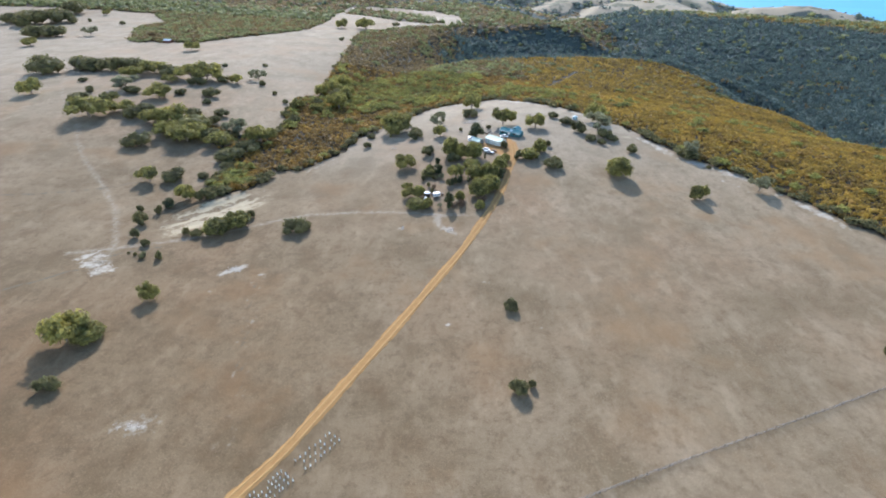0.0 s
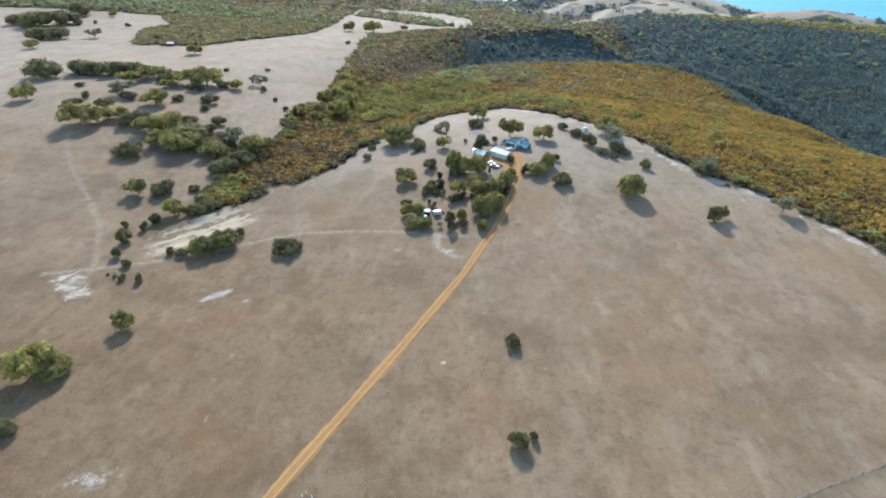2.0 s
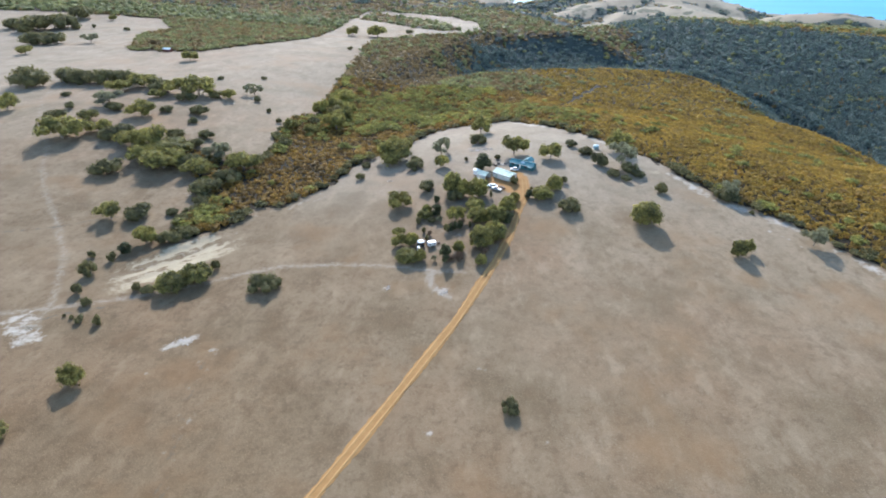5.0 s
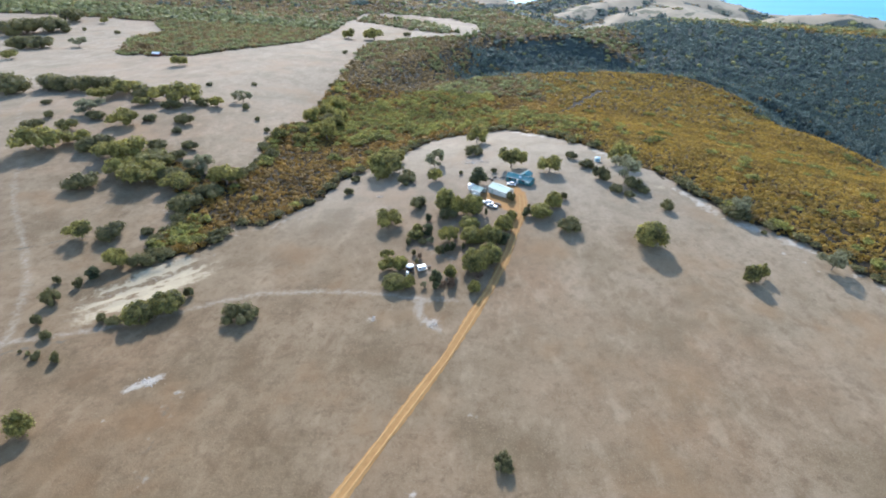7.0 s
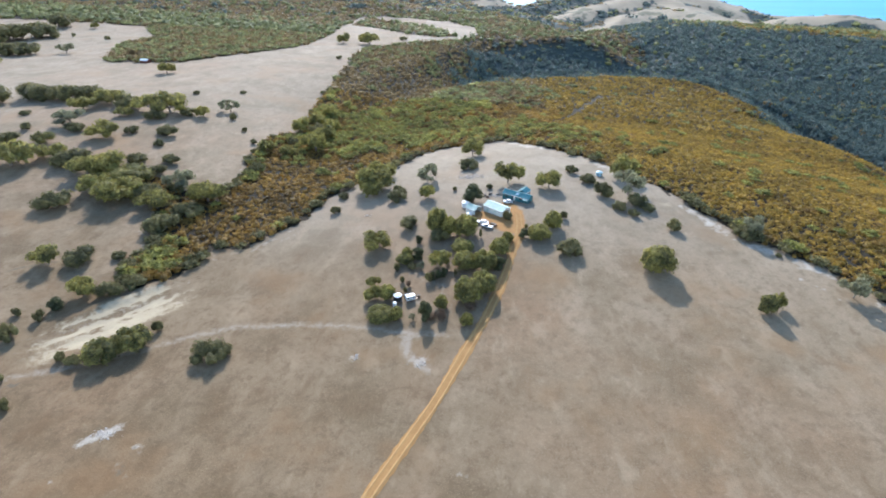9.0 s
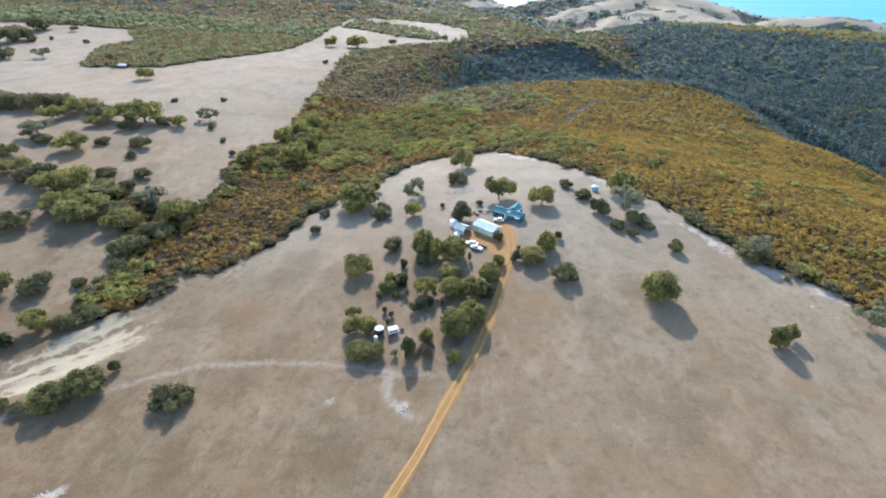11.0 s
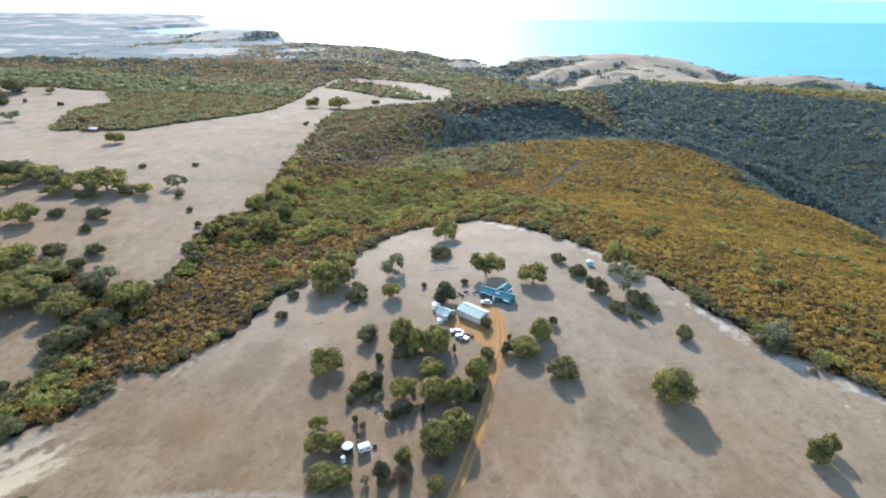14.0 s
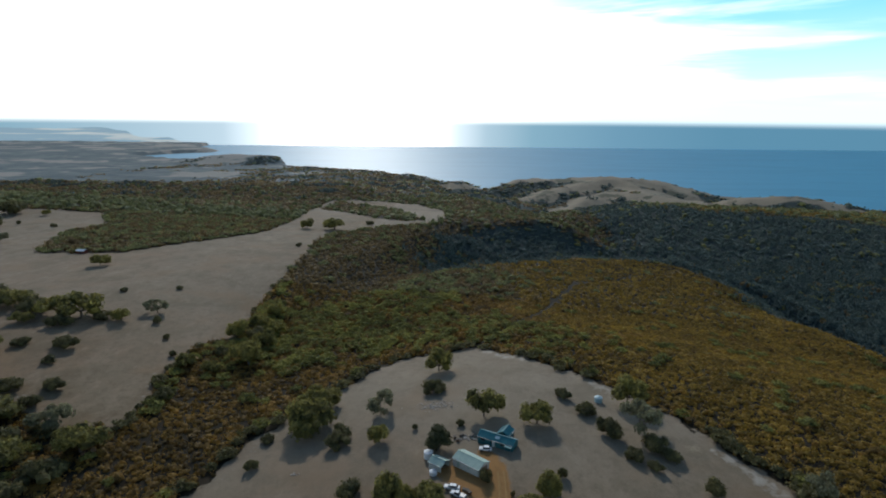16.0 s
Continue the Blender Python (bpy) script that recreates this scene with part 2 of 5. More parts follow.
def ground_material():
    m, N, K = shader("dry_pasture")
    big, mid, fine = noise_node(N, K, 0.012, 3), noise_node(N, K, 0.07, 4), noise_node(N, K, 0.6, 5, 0.65)
    streak = noise_node(N, K, 0.05, 4, 0.6, None, (1.0, 0.35, 1.0, 0.6))
    tuft = noise_node(N, K, 2.2, 3, 0.7)
    patch, speck = noise_node(N, K, 0.035, 5, 0.62), noise_node(N, K, 0.25, 5, 0.7)
    c = blend(N, K, span(N, K, big, 0.35, 0.65), (0.235, 0.19, 0.128), (0.27, 0.222, 0.155))
    warm = noise_node(N, K, 0.006, 4, 0.6)
    c = blend(N, K, span(N, K, warm, 0.46, 0.62, 0, 0.8), c, (0.24, 0.165, 0.10))
    c = blend(N, K, span(N, K, patch, 0.46, 0.66, 0, 0.8), c, (0.175, 0.14, 0.086))
    c = blend(N, K, span(N, K, streak, 0.5, 0.72, 0, 0.45), c, (0.34, 0.285, 0.21))
    c = blend(N, K, span(N, K, mid, 0.5, 0.75, 0, 0.7), c, (0.205, 0.152, 0.095))
    c = blend(N, K, span(N, K, speck, 0.47, 0.7, 0, 0.68), c, (0.15, 0.115, 0.072))
    c = blend(N, K, span(N, K, fine, 0.46, 0.72, 0, 0.42), c, (0.145, 0.118, 0.075))
    c = blend(N, K, span(N, K, tuft, 0.52, 0.72, 0, 0.55), c, (0.37, 0.315, 0.22))
    scuff = noise_node(N, K, 0.13, 6, 0.68, None, (1.0, 0.5, 1.0, -0.5))
    c = blend(N, K, span(N, K, scuff, 0.52, 0.68, 0, 0.38), c, (0.37, 0.31, 0.225))
    c = blend(N, K, span(N, K, scuff, 0.46, 0.32, 0, 0.5), c, (0.155, 0.112, 0.066))
    rusty = noise_node(N, K, 0.022, 5, 0.6)
    c = blend(N, K, span(N, K, rusty, 0.5, 0.7, 0, 0.65), c, (0.265, 0.18, 0.10))
    c = blend(N, K, 1.0, c, (0.925, 0.845, 0.765), "MULTIPLY")
    # bare trodden ground, pale sand and clay of the yard
    rag = span(N, K, fine, 0.2, 0.8, -0.25, 0.25)

    def worn(name, colour, c, lo=0.3, hi=0.8, most=1.0):
        add = N("ShaderNodeMath")
        a = attr(N, name)
        K(a, add.inputs[0]); K(rag, add.inputs[1])
        gate = N("ShaderNodeMath"); gate.operation = "MULTIPLY"
        K(span(N, K, add.outputs[0], lo, hi, 0, most), gate.inputs[0])
        K(span(N, K, a, 0.02, 0.15), gate.inputs[1])
        return blend(N, K, gate.outputs[0], c, colour)
    tan = blend(N, K, span(N, K, patch, 0.35, 0.68), (0.75, 0.685, 0.59), (0.61, 0.55, 0.46))
    c = blend(N, K, 1.0, c, blend(N, K, attr(N, "brown"), (1.0, 1.0, 1.0), tan), "MULTIPLY")
    # farther grass is paled towards straw to stand in for distance haze
    c = blend(N, K, attr(N, "bleach"), c, blend(N, K, span(N, K, patch, 0.4, 0.7), (0.36, 0.315, 0.245), (0.30, 0.26, 0.2)))
    # scrub soil taken near black, painting in the shade between shrubs
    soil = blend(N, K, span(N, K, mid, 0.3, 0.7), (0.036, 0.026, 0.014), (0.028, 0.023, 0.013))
    # far coastal plain: blue-grey tones take in the distance haze
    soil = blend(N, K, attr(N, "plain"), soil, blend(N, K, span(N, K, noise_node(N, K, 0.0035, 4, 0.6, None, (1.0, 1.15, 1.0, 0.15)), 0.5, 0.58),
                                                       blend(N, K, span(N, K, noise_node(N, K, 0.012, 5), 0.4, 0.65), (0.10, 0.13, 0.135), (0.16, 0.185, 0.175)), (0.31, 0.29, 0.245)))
    # blue-dark soil carries the gullies' shade and haze in its colour
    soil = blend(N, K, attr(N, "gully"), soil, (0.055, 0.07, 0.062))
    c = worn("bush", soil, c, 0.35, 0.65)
    sandy = blend(N, K, span(N, K, fine, 0.3, 0.7), (0.47, 0.42, 0.34), (0.38, 0.33, 0.26))
    c = worn("sand", sandy, c)
    c = worn("track", blend(N, K, span(N, K, tuft, 0.3, 0.7), (0.335, 0.285, 0.22), (0.30, 0.25, 0.185)), c, 0.3, 0.9, 0.75)
    c = worn("cream", blend(N, K, span(N, K, fine, 0.3, 0.7), (0.42, 0.345, 0.22), (0.345, 0.28, 0.185)), c)
    c = worn("clay", blend(N, K, span(N, K, fine, 0.3, 0.75), (0.38, 0.20, 0.07), (0.30, 0.165, 0.065)), c)
    c = worn("weed", (0.13, 0.105, 0.07), c)
    hill = blend(N, K, span(N, K, noise_node(N, K, 0.02, 4), 0.4, 0.65), (0.33, 0.27, 0.185), (0.27, 0.22, 0.15))
    hill = blend(N, K, span(N, K, noise_node(N, K, 0.011, 5, 0.6), 0.54, 0.6, 0, 0.85), hill, (0.11, 0.11, 0.07))
    c = worn("hill", hill, c, 0.42, 0.75)
    h = N("ShaderNodeMath")
    K(fine, h.inputs[0]); K(tuft, h.inputs[1])
    return finish(m, N, K, c, 0.95, h.outputs[0], 0.3, 0.3, spec=0.15)


def leaf_material(name, dark, light, thin=0.42, island=True):
    m, N, K = shader(name)
    dark, light = tuple(1.2 * v for v in dark), tuple(1.2 * v for v in light)
    g = N("ShaderNodeNewGeometry")
    r = g.outputs["Random Per Island"] if island else N("ShaderNodeObjectInfo").outputs["Random"]
    n = noise_node(N, K, 0.05, 3)
    f = N("ShaderNodeMath"); f.operation = "MULTIPLY_ADD"; f.inputs[1].default_value = 0.65
    K(r, f.inputs[0]); K(span(N, K, n, 0.3, 0.7, -0.1, 0.4), f.inputs[2])
    c = blend(N, K, f.outputs[0], dark, light)
    clump = noise_node(N, K, 0.21, 3, 0.6)
    c = blend(N, K, span(N, K, clump, 0.5, 0.72, 0, 0.6), c, tuple(0.6 * v + 0.4 * w for v, w in zip(dark, (0.06, 0.065, 0.03))))
    c = blend(N, K, span(N, K, clump, 0.48, 0.3, 0, 0.4), c, tuple(1.25 * v for v in light))
    if island:
        o = N("ShaderNodeObjectInfo").outputs["Random"]
        c = blend(N, K, span(N, K, o, 0, 1, 0, 0.35), c, tuple(0.55 * v for v in light))
    rough = noise_node(N, K, 1.5, 3, 0.7)
    c = blend(N, K, span(N, K, rough, 0.45, 0.66, 0, 0.4), c, tuple(0.6 * v for v in dark))
    return finish(m, N, K, c, 0.75, rough, 0.9, 0.5, spec=0.25, thin=thin)


def plain_material(name, a, b, scale=1.0, rough=0.7, metal=0.0, bump=0.2, spec=0.4):
    m, N, K = shader(name)
    co = N("ShaderNodeTexCoord").outputs["Object"]
    n, f = noise_node(N, K, scale, 4, 0.6, co), noise_node(N, K, scale * 7, 3, 0.6, co)
    c = blend(N, K, span(N, K, n, 0.3, 0.7), a, b)
    c = blend(N, K, span(N, K, f, 0.5, 0.85, 0, 0.35), c, tuple(0.6 * v for v in a))
    return finish(m, N, K, c, rough, f, bump, 0.03, metal, spec)


def water_material():
    m, N, K = shader("sea_water")
    w = noise_node(N, K, 0.035, 6, 0.62, None, (1, 2.2, 1, 0.2))
    s = noise_node(N, K, 0.004, 4, 0.6, None, (0.5, 2.0, 1, 0.1))
    c = blend(N, K, span(N, K, s, 0.35, 0.65), (0.045, 0.285, 0.43), (0.055, 0.315, 0.47))
    # blue body colour of the water under a thin broken gloss
    bump = N("ShaderNodeBump"); bump.inputs["Strength"].default_value, bump.inputs["Distance"].default_value = 0.4, 3.0
    K(w, bump.inputs["Height"])
    body, gloss, mix, out = N("ShaderNodeBsdfDiffuse"), N("ShaderNodeBsdfGlossy"), N("ShaderNodeMixShader"), N("ShaderNodeOutputMaterial")
    gloss.inputs["Roughness"].default_value, mix.inputs[0].default_value = 0.5, 0.18
    K(c, body.inputs[0]); K(bump.outputs[0], gloss.inputs["Normal"])
    K(body.outputs[0], mix.inputs[1]); K(gloss.outputs[0], mix.inputs[2]); K(mix.outputs[0], out.inputs[0])
    return m


MAT = dict(
    ground=ground_material(), sea=water_material(),
    gum=leaf_material("gum_leaves", (0.055, 0.058, 0.028), (0.38, 0.33, 0.088), 0.46),
    olive=leaf_material("olive_leaves", (0.066, 0.066, 0.032), (0.225, 0.195, 0.075)),
    grey=leaf_material("grey_green_leaves", (0.12, 0.12, 0.072), (0.3, 0.285, 0.16)),
    dark=leaf_material("dark_leaves", (0.042, 0.05, 0.026), (0.115, 0.12, 0.052)),
    heath=leaf_material("heath_leaves", (0.08, 0.052, 0.019), (0.40, 0.235, 0.048)),
    gold=leaf_material("golden_heath_leaves", (0.10, 0.068, 0.02), (0.49, 0.31, 0.05)),
    # paler copies for farther scrub, with haze put into the leaf colour
    pale_mallee=leaf_material("haze_pale_mallee_leaves", (0.10, 0.11, 0.05), (0.36, 0.345, 0.125)),
    pale_heath=leaf_material("haze_pale_heath_leaves", (0.13, 0.09, 0.045), (0.36, 0.245, 0.095)),
    mallee=leaf_material("mallee_leaves", (0.08, 0.088, 0.03), (0.40, 0.365, 0.09)),
    # slope shade and distance haze are put into this blue-dark leaf colour
    far=leaf_material("shade_haze_leaves", (0.062, 0.088, 0.078), (0.18, 0.215, 0.172), 0.2),
    dry=leaf_material("dry_leaves", (0.09, 0.06, 0.04), (0.22, 0.15, 0.10)),
    bark=plain_material("bark", (0.16, 0.125, 0.095), (0.26, 0.22, 0.18), 2.0, 0.9),
    road=plain_material("clay_road", (0.345, 0.195, 0.075), (0.29, 0.16, 0.06), 0.35, 0.95, bump=0.5, spec=0.1),
    rut=plain_material("wheel_rut", (0.385, 0.23, 0.09), (0.35, 0.2, 0.08), 0.5, 0.95, bump=0.4, spec=0.1),
)


# ---- terrain ----
# low hills and hollows: x, y, reach, height
NEAR_HILLS = [
    (-107, 300, 90, -8), (-228, 400, 130, 5), (-30, 470, 80, -19), (60, 400, 110, 14),
    (160, 640, 80, -25), (214, 480, 90, -17), (345, 605, 60, -20), (435, 640, 55, -26),
    (395, 725, 60, 2), (520, 590, 70, -18), (260, 760, 85, 8), (345, 830, 65, -48),
    (150, 890, 60, -63), (300, 1050, 80, -47), (20, 1000, 130, 7), (95, 660, 80, -11),
    (240, 915, 60, -46), (420, 470, 80, 17), (300, 340, 70, 2), (420, 760, 80, -70),
    (570, 500, 140, -77), (350, 420, 80, -17),
]
WEST_HILLS = [(-300, 700, 200, 8), (-520, 1150, 220, 27), (-900, 1150, 260, 38), (-200, 1300, 160, 20), (-600, 1700, 260, 20)]
# tilt and bow of the spur's top
SPUR_TOP = (82.54, -0.1461, -0.248, -0.0002509, 0.0001742, 0.0001291)
# ridges and spurs beyond the pasture: crest lines of x, y, z
LEFT_RIDGE = [(4, 990, -45), (60, 1000, -42), (133, 1010, -41), (183, 1020, -39), (218, 1010, -47), (256, 980, -65), (290, 948, -84), (330, 900, -112)]
GULLY_RIDGE = [(318, 830, -57), (345, 815, -64), (372, 792, -71), (399, 770, -77), (422, 720, -84), (440, 665, -100)]
GRASS_RIDGES = [
    [(262, 2095, -122), (296, 2020, -95), (326, 1960, -70), (421, 1930, -66), (520, 1900, -55), (673, 1880, -61), (786, 1890, -87), (928, 1900, -120)],
    [(600, 1860, -62), (587, 1780, -72), (434, 1640, -88), (332, 1550, -108)], [(521, 1860, -60), (450, 1810, -72), (372, 1780, -79), (288, 1720, -96)],
    [(120, 1760, -97), (166, 1700, -99), (238, 1550, -97), (277, 1350, -106)], [(587, 1760, -74), (560, 1640, -76), (660, 1500, -80), (720, 1380, -88)],
    [(780, 1660, -112), (807, 1620, -92), (855, 1600, -79), (931, 1580, -71), (993, 1540, -78), (1030, 1480, -92), (1080, 1400, -110)],
]
BUSH_RIDGES = [
    [(165, 2035, -124), (81, 2010, -89), (-4, 2060, -97), (-97, 2160, -82), (-185, 2230, -88), (-278, 2300, -99), (-373, 2350, -90), (-495, 2450, -106), (-640, 2650, -122)],
    [(-690, 2770, -112), (-760, 2840, -84), (-825, 2900, -65), (-1054, 3000, -68), (-1247, 3050, -95), (-1700, 2900, -100)],
    [(-97, 2160, -88), (-60, 1800, -92), (-40, 1500, -78), (20, 1250, -58), (60, 1080, -44)],
]
SPUR = [(40, 380), (0, 430), (-20, 500), (0, 590), (31, 645), (61, 685), (98, 712), (129, 742), (165, 764), (204, 784), (237, 794), (279, 803), (312, 797), (332, 770), (340, 722), (340, 676),
        (342, 640), (338, 606), (332, 560), (340, 470), (480, 330), (420, 100), (250, 60)]
PLATEAU = [(410, 1230), (471, 1190), (520, 1125), (631, 1105), (768, 1060), (1000, 980), (1500, 900), (2600, 700), (2600, 1200), (1300, 1320), (900, 1400), (640, 1330), (500, 1300)]
COAST = [(2800, 1500), (1500, 1640), (1196, 1730), (978, 1960), (940, 2000), (600, 2080), (420, 2110), (262, 2140), (236, 2075), (200, 2040), (178, 2046), (60, 2140), (-120, 2330), (-293, 2500), (-500, 2620),
         (-689, 2790), (-760, 3030), (-1150, 3200), (-1420, 3290), (-1700, 3480), (-1860, 3700), (-1750, 3960), (-1560, 4180), (-1600, 4330), (-1900, 4700), (-2400, 6800), (-9000, 7000), (-9000, -9000), (9000, -9000), (9000, 1400)]
SEA_LEVEL = -130.0
# edge of the cleared pasture against the bush
CLEARING = [
    (420, -400), (300, 0), (240, 90), (205, 160), (186, 206), (176, 222), (163, 248), (149, 268), (127, 290), (113, 324), (100, 345), (82, 369), (67, 389),
    (50, 405), (37, 418), (19, 410), (0, 408), (-12, 391), (-24, 370), (-49, 332), (-56, 308), (-62, 296), (-75, 281), (-90, 277), (-94, 258),
    (-105, 250), (-117, 252), (-123, 262), (-117, 281), (-126, 300), (-134, 318), (-152, 327), (-178, 333), (-184, 345), (-170, 360), (-152, 356), (-136, 340), (-120, 336), (-110, 342), (-106, 362), (-114, 392), (-113, 428), (-100, 442),
    (-106, 520), (-105, 573), (-106, 662), (-113, 738), (-100, 796), (-72, 838), (-38, 862), (5, 924), (28, 998),
]
CLEARING_WEST = [
    (28, 1154), (-23, 1264), (-86, 1330), (-147, 1332), (-172, 1284), (-123, 1244), (-59, 1138), (-18, 992), (1, 952), (-27, 924), (-78, 952), (-120, 1008), (-157, 1054), (-179, 1064), (-184, 1210), (-187, 1276), (-195, 1182), (-187, 1030), (-179, 912),
    (-180, 838), (-181, 780), (-207, 724), (-240, 668),
    (-268, 624), (-334, 622), (-350, 650), (-381, 737), (-372, 794), (-429, 885), (-620, 900), (-1000, 850), (-1000, -400),
]


# gully forest: leaf colour darkened for slope shade and blued for haze
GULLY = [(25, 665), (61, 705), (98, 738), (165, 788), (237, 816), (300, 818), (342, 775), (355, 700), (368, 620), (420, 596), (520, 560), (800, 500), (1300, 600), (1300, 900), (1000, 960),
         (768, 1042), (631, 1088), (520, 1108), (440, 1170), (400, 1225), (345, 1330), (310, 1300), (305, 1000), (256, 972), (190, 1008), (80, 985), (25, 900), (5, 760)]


def smooth(a, b, v):
    s = np.clip((v - a) / (b - a), 0, 1)
    return s * s * (3 - 2 * s)


def from_line(x, y, pts, closed=False):
    """Distance from places to a line of points."""
    best = np.full(np.shape(x), 1e9)
    pairs = list(zip(pts, pts[1:] + pts[:1] if closed else pts[1:]))
    for (ax, ay), (bx, by) in pairs:
        dx, dy = bx - ax, by - ay
        s = np.clip(((x - ax) * dx + (y - ay) * dy) / (dx * dx + dy * dy), 0, 1)
        best = np.minimum(best, np.hypot(x - ax - s * dx, y - ay - s * dy))
    return best


def within(x, y, pts):
    """Whether places lie inside a closed line."""
    odd = np.zeros(np.shape(x), bool)
    for (ax, ay), (bx, by) in zip(pts, pts[1:] + pts[:1]):
        if ay != by:
            odd ^= ((ay > y) != (by > y)) & (x < (bx - ax) * (y - ay) / (by - ay) + ax)
    return odd


def wobble(x, y, size, seed):
    """Cheap smooth irregular numbers, about -1 to 1."""
    r = np.random.RandomState(seed)
    out = np.zeros(np.shape(x))
    for k in range(7):
        a, p, s = r.uniform(0, 6.3), r.uniform(0, 6.3), size * 0.72 ** k * r.uniform(0.8, 1.2)
        out += 0.8 ** k * np.sin((x * np.cos(a) + y * np.sin(a)) * 6.28 / s + p + 1.3 * np.sin((y * np.cos(a) - x * np.sin(a)) * 5.1 / s))
    return out / 2.2


def dam_axes(x, y):
    """Along and across the earth dam's hollow."""
    c, s = math.cos(radians(48)), math.sin(radians(48))
    u, v = x + 107, y - 228
    return u * c + v * s, -u * s + v * c


def crest(x, y, line, slope, blunt):
    """Ground falling away on both sides of a crest line."""
    best = np.full(np.shape(x), -400.0)
    for (ax, ay, az), (bx, by, bz) in zip(line, line[1:]):
        dx, dy = bx - ax, by - ay
        s = np.clip(((x - ax) * dx + (y - ay) * dy) / (dx * dx + dy * dy), 0, 1)
        d = np.hypot(x - ax - s * dx, y - ay - s * dy)
        best = np.maximum(best, az + s * (bz - az) - slope * (np.sqrt(d * d + blunt * blunt) - blunt))
    return best


def table(x, y, edge, top, slope, blunt):
    """Level or tilted ground that falls away outside its edge."""
    d = np.where(within(x, y, edge), 0.0, from_line(x, y, edge, True))
    return top - slope * (np.sqrt(d * d + blunt * blunt) - blunt)


def soft_max(parts, k):
    m = np.maximum.reduce(parts)
    return m + k * np.log(sum(np.exp((p - m) / k) for p in parts))


def far_land(x, y):
    """The spur, gullies, plateau and coast beyond the pasture."""
    floor = -103 - 22 * smooth(900, 1800, y) + 14 * smooth(-700, -1500, x)
    down = -42 - 45 * smooth(1480, 1900, y) - 22 * smooth(1900, 3600, y)
    floor = floor + (down - floor) * smooth(0, -220, x)
    floor = floor + 8 * smooth(430, 620, x) * smooth(1100, 800, y)
    spur = table(x, y, SPUR, SPUR_TOP[0] + SPUR_TOP[1] * x + SPUR_TOP[2] * y + SPUR_TOP[3] * x * x + SPUR_TOP[4] * x * y + SPUR_TOP[5] * y * y, 0.55, 25)
    for hx, hy, r, h in ((355, 535, 55, 9), (152, 762, 60, -3.5), (345, 668, 40, -5.5)):
        spur = spur + h * np.exp(-((x - hx) ** 2 + (y - hy) ** 2) / (2.0 * r * r))
    plateau = table(x, y, PLATEAU, -37 - 0.045 * np.maximum(x - 450, 0) - 0.1 * np.maximum(y - 1140, 0), 0.17, 25)
    left = crest(x, y, LEFT_RIDGE, 0.85, 14)
    behind = table(x, y, [(p[0], p[1]) for p in LEFT_RIDGE[:-1]] + [(250, 1120), (190, 1350), (60, 1480), (-280, 1420), (-200, 960)], -43 - 0.05 * np.maximum(y - 1030, 0) - 0.0016 * np.maximum(x - 60, 0) ** 1.9, 0.5, 20)
    parts = [floor, spur, plateau, left, behind, crest(x, y, GULLY_RIDGE, 0.8, 10)]
    parts += [crest(x, y, line, 0.3, 22) for line in GRASS_RIDGES] + [crest(x, y, BUSH_RIDGES[0], 0.36, 26)] + [crest(x, y, line, 0.2, 60) for line in BUSH_RIDGES[1:]]
    return soft_max(parts, 3.0)


def height(x, y):
    x, y = np.asarray(x, float), np.asarray(y, float)
    z = -150 * smooth(250, 2400, y)
    for hx, hy, r, h in NEAR_HILLS + WEST_HILLS:
        z = z + h * np.exp(-((x - hx) ** 2 + (y - hy) ** 2) / (2.0 * r * r))
    # the home pasture and the western fields pass into the far land
    edge = -80 + 0.27 * np.maximum(y - 600, 0)
    east = smooth(455, 600, y + 0.35 * np.maximum(x - 60, 0)) * smooth(edge, edge + 80, x)
    w = np.maximum(east, smooth(980, 1250, y))
    z = z * (1 - w) + far_land(x, y) * w
    z = z + w * smooth(450, 800, np.hypot(x, y - 150)) * (1.6 * wobble(x, y, 160, 5) + 3.5 * smooth(1300, 1500, y) * wobble(x, y, 190, 16))
    inland = np.where(within(x, y, COAST), 1, -1) * from_line(x, y, COAST, True)
    z = -150 + (z + 150) * smooth(-30, 45, inland)
    u, v = dam_axes(x, y)
    w = v + 1.2 * wobble(x, y, 16, 14)
    z = z - (0.65 + 0.25 * np.sin(0.85 * w + 0.05 * u)) * np.exp(-(u / 25) ** 4 - ((w - 2) / 8.0) ** 4) + 0.25 * np.exp(-((w + 10.5) / 3.0) ** 2 - (u / 24) ** 4) + 0.9 * np.exp(-((w - 11) / 2.5) ** 2 - ((u - 8) / 18) ** 4)
    return z


def clear_side(x, y):
    """Metres inside the pasture (plus) or into the bush (minus)."""
    pts = CLEARING + CLEARING_WEST
    d = from_line(x, y, pts, True)
    return np.where(within(x, y, pts), d, -d) + 2.2 * wobble(x, y, 23, 3)


MEADOW = [(480, 1900), (560, 1905), (690, 1885), (790, 1880), (780, 1720), (700, 1560), (640, 1560), (590, 1700), (600, 1790), (520, 1850)]


def hill_grass(x, y):
    """Grassed coastal hills, 0 to 1."""
    near = np.minimum.reduce([from_line(x, y, [q[:2] for q in line]) for line in GRASS_RIDGES[:3] + GRASS_RIDGES[4:]]) + 16 * wobble(x, y, 110, 12)
    a = smooth(74, 40, near) + smooth(10, -10, np.where(within(x, y, MEADOW), -1, 1) * from_line(x, y, MEADOW, True) + 12 * wobble(x, y, 90, 13))
    a = a + smooth(60, 35, np.hypot(x - 45, (y - 1965) * 1.3)) + smooth(55, 30, np.hypot(x - 125, (y - 1985) * 1.5))
    return np.clip(a * smooth(1290, 1400, y) * smooth(-0.95, -0.7, wobble(x, y, 150, 18)), 0, 1)


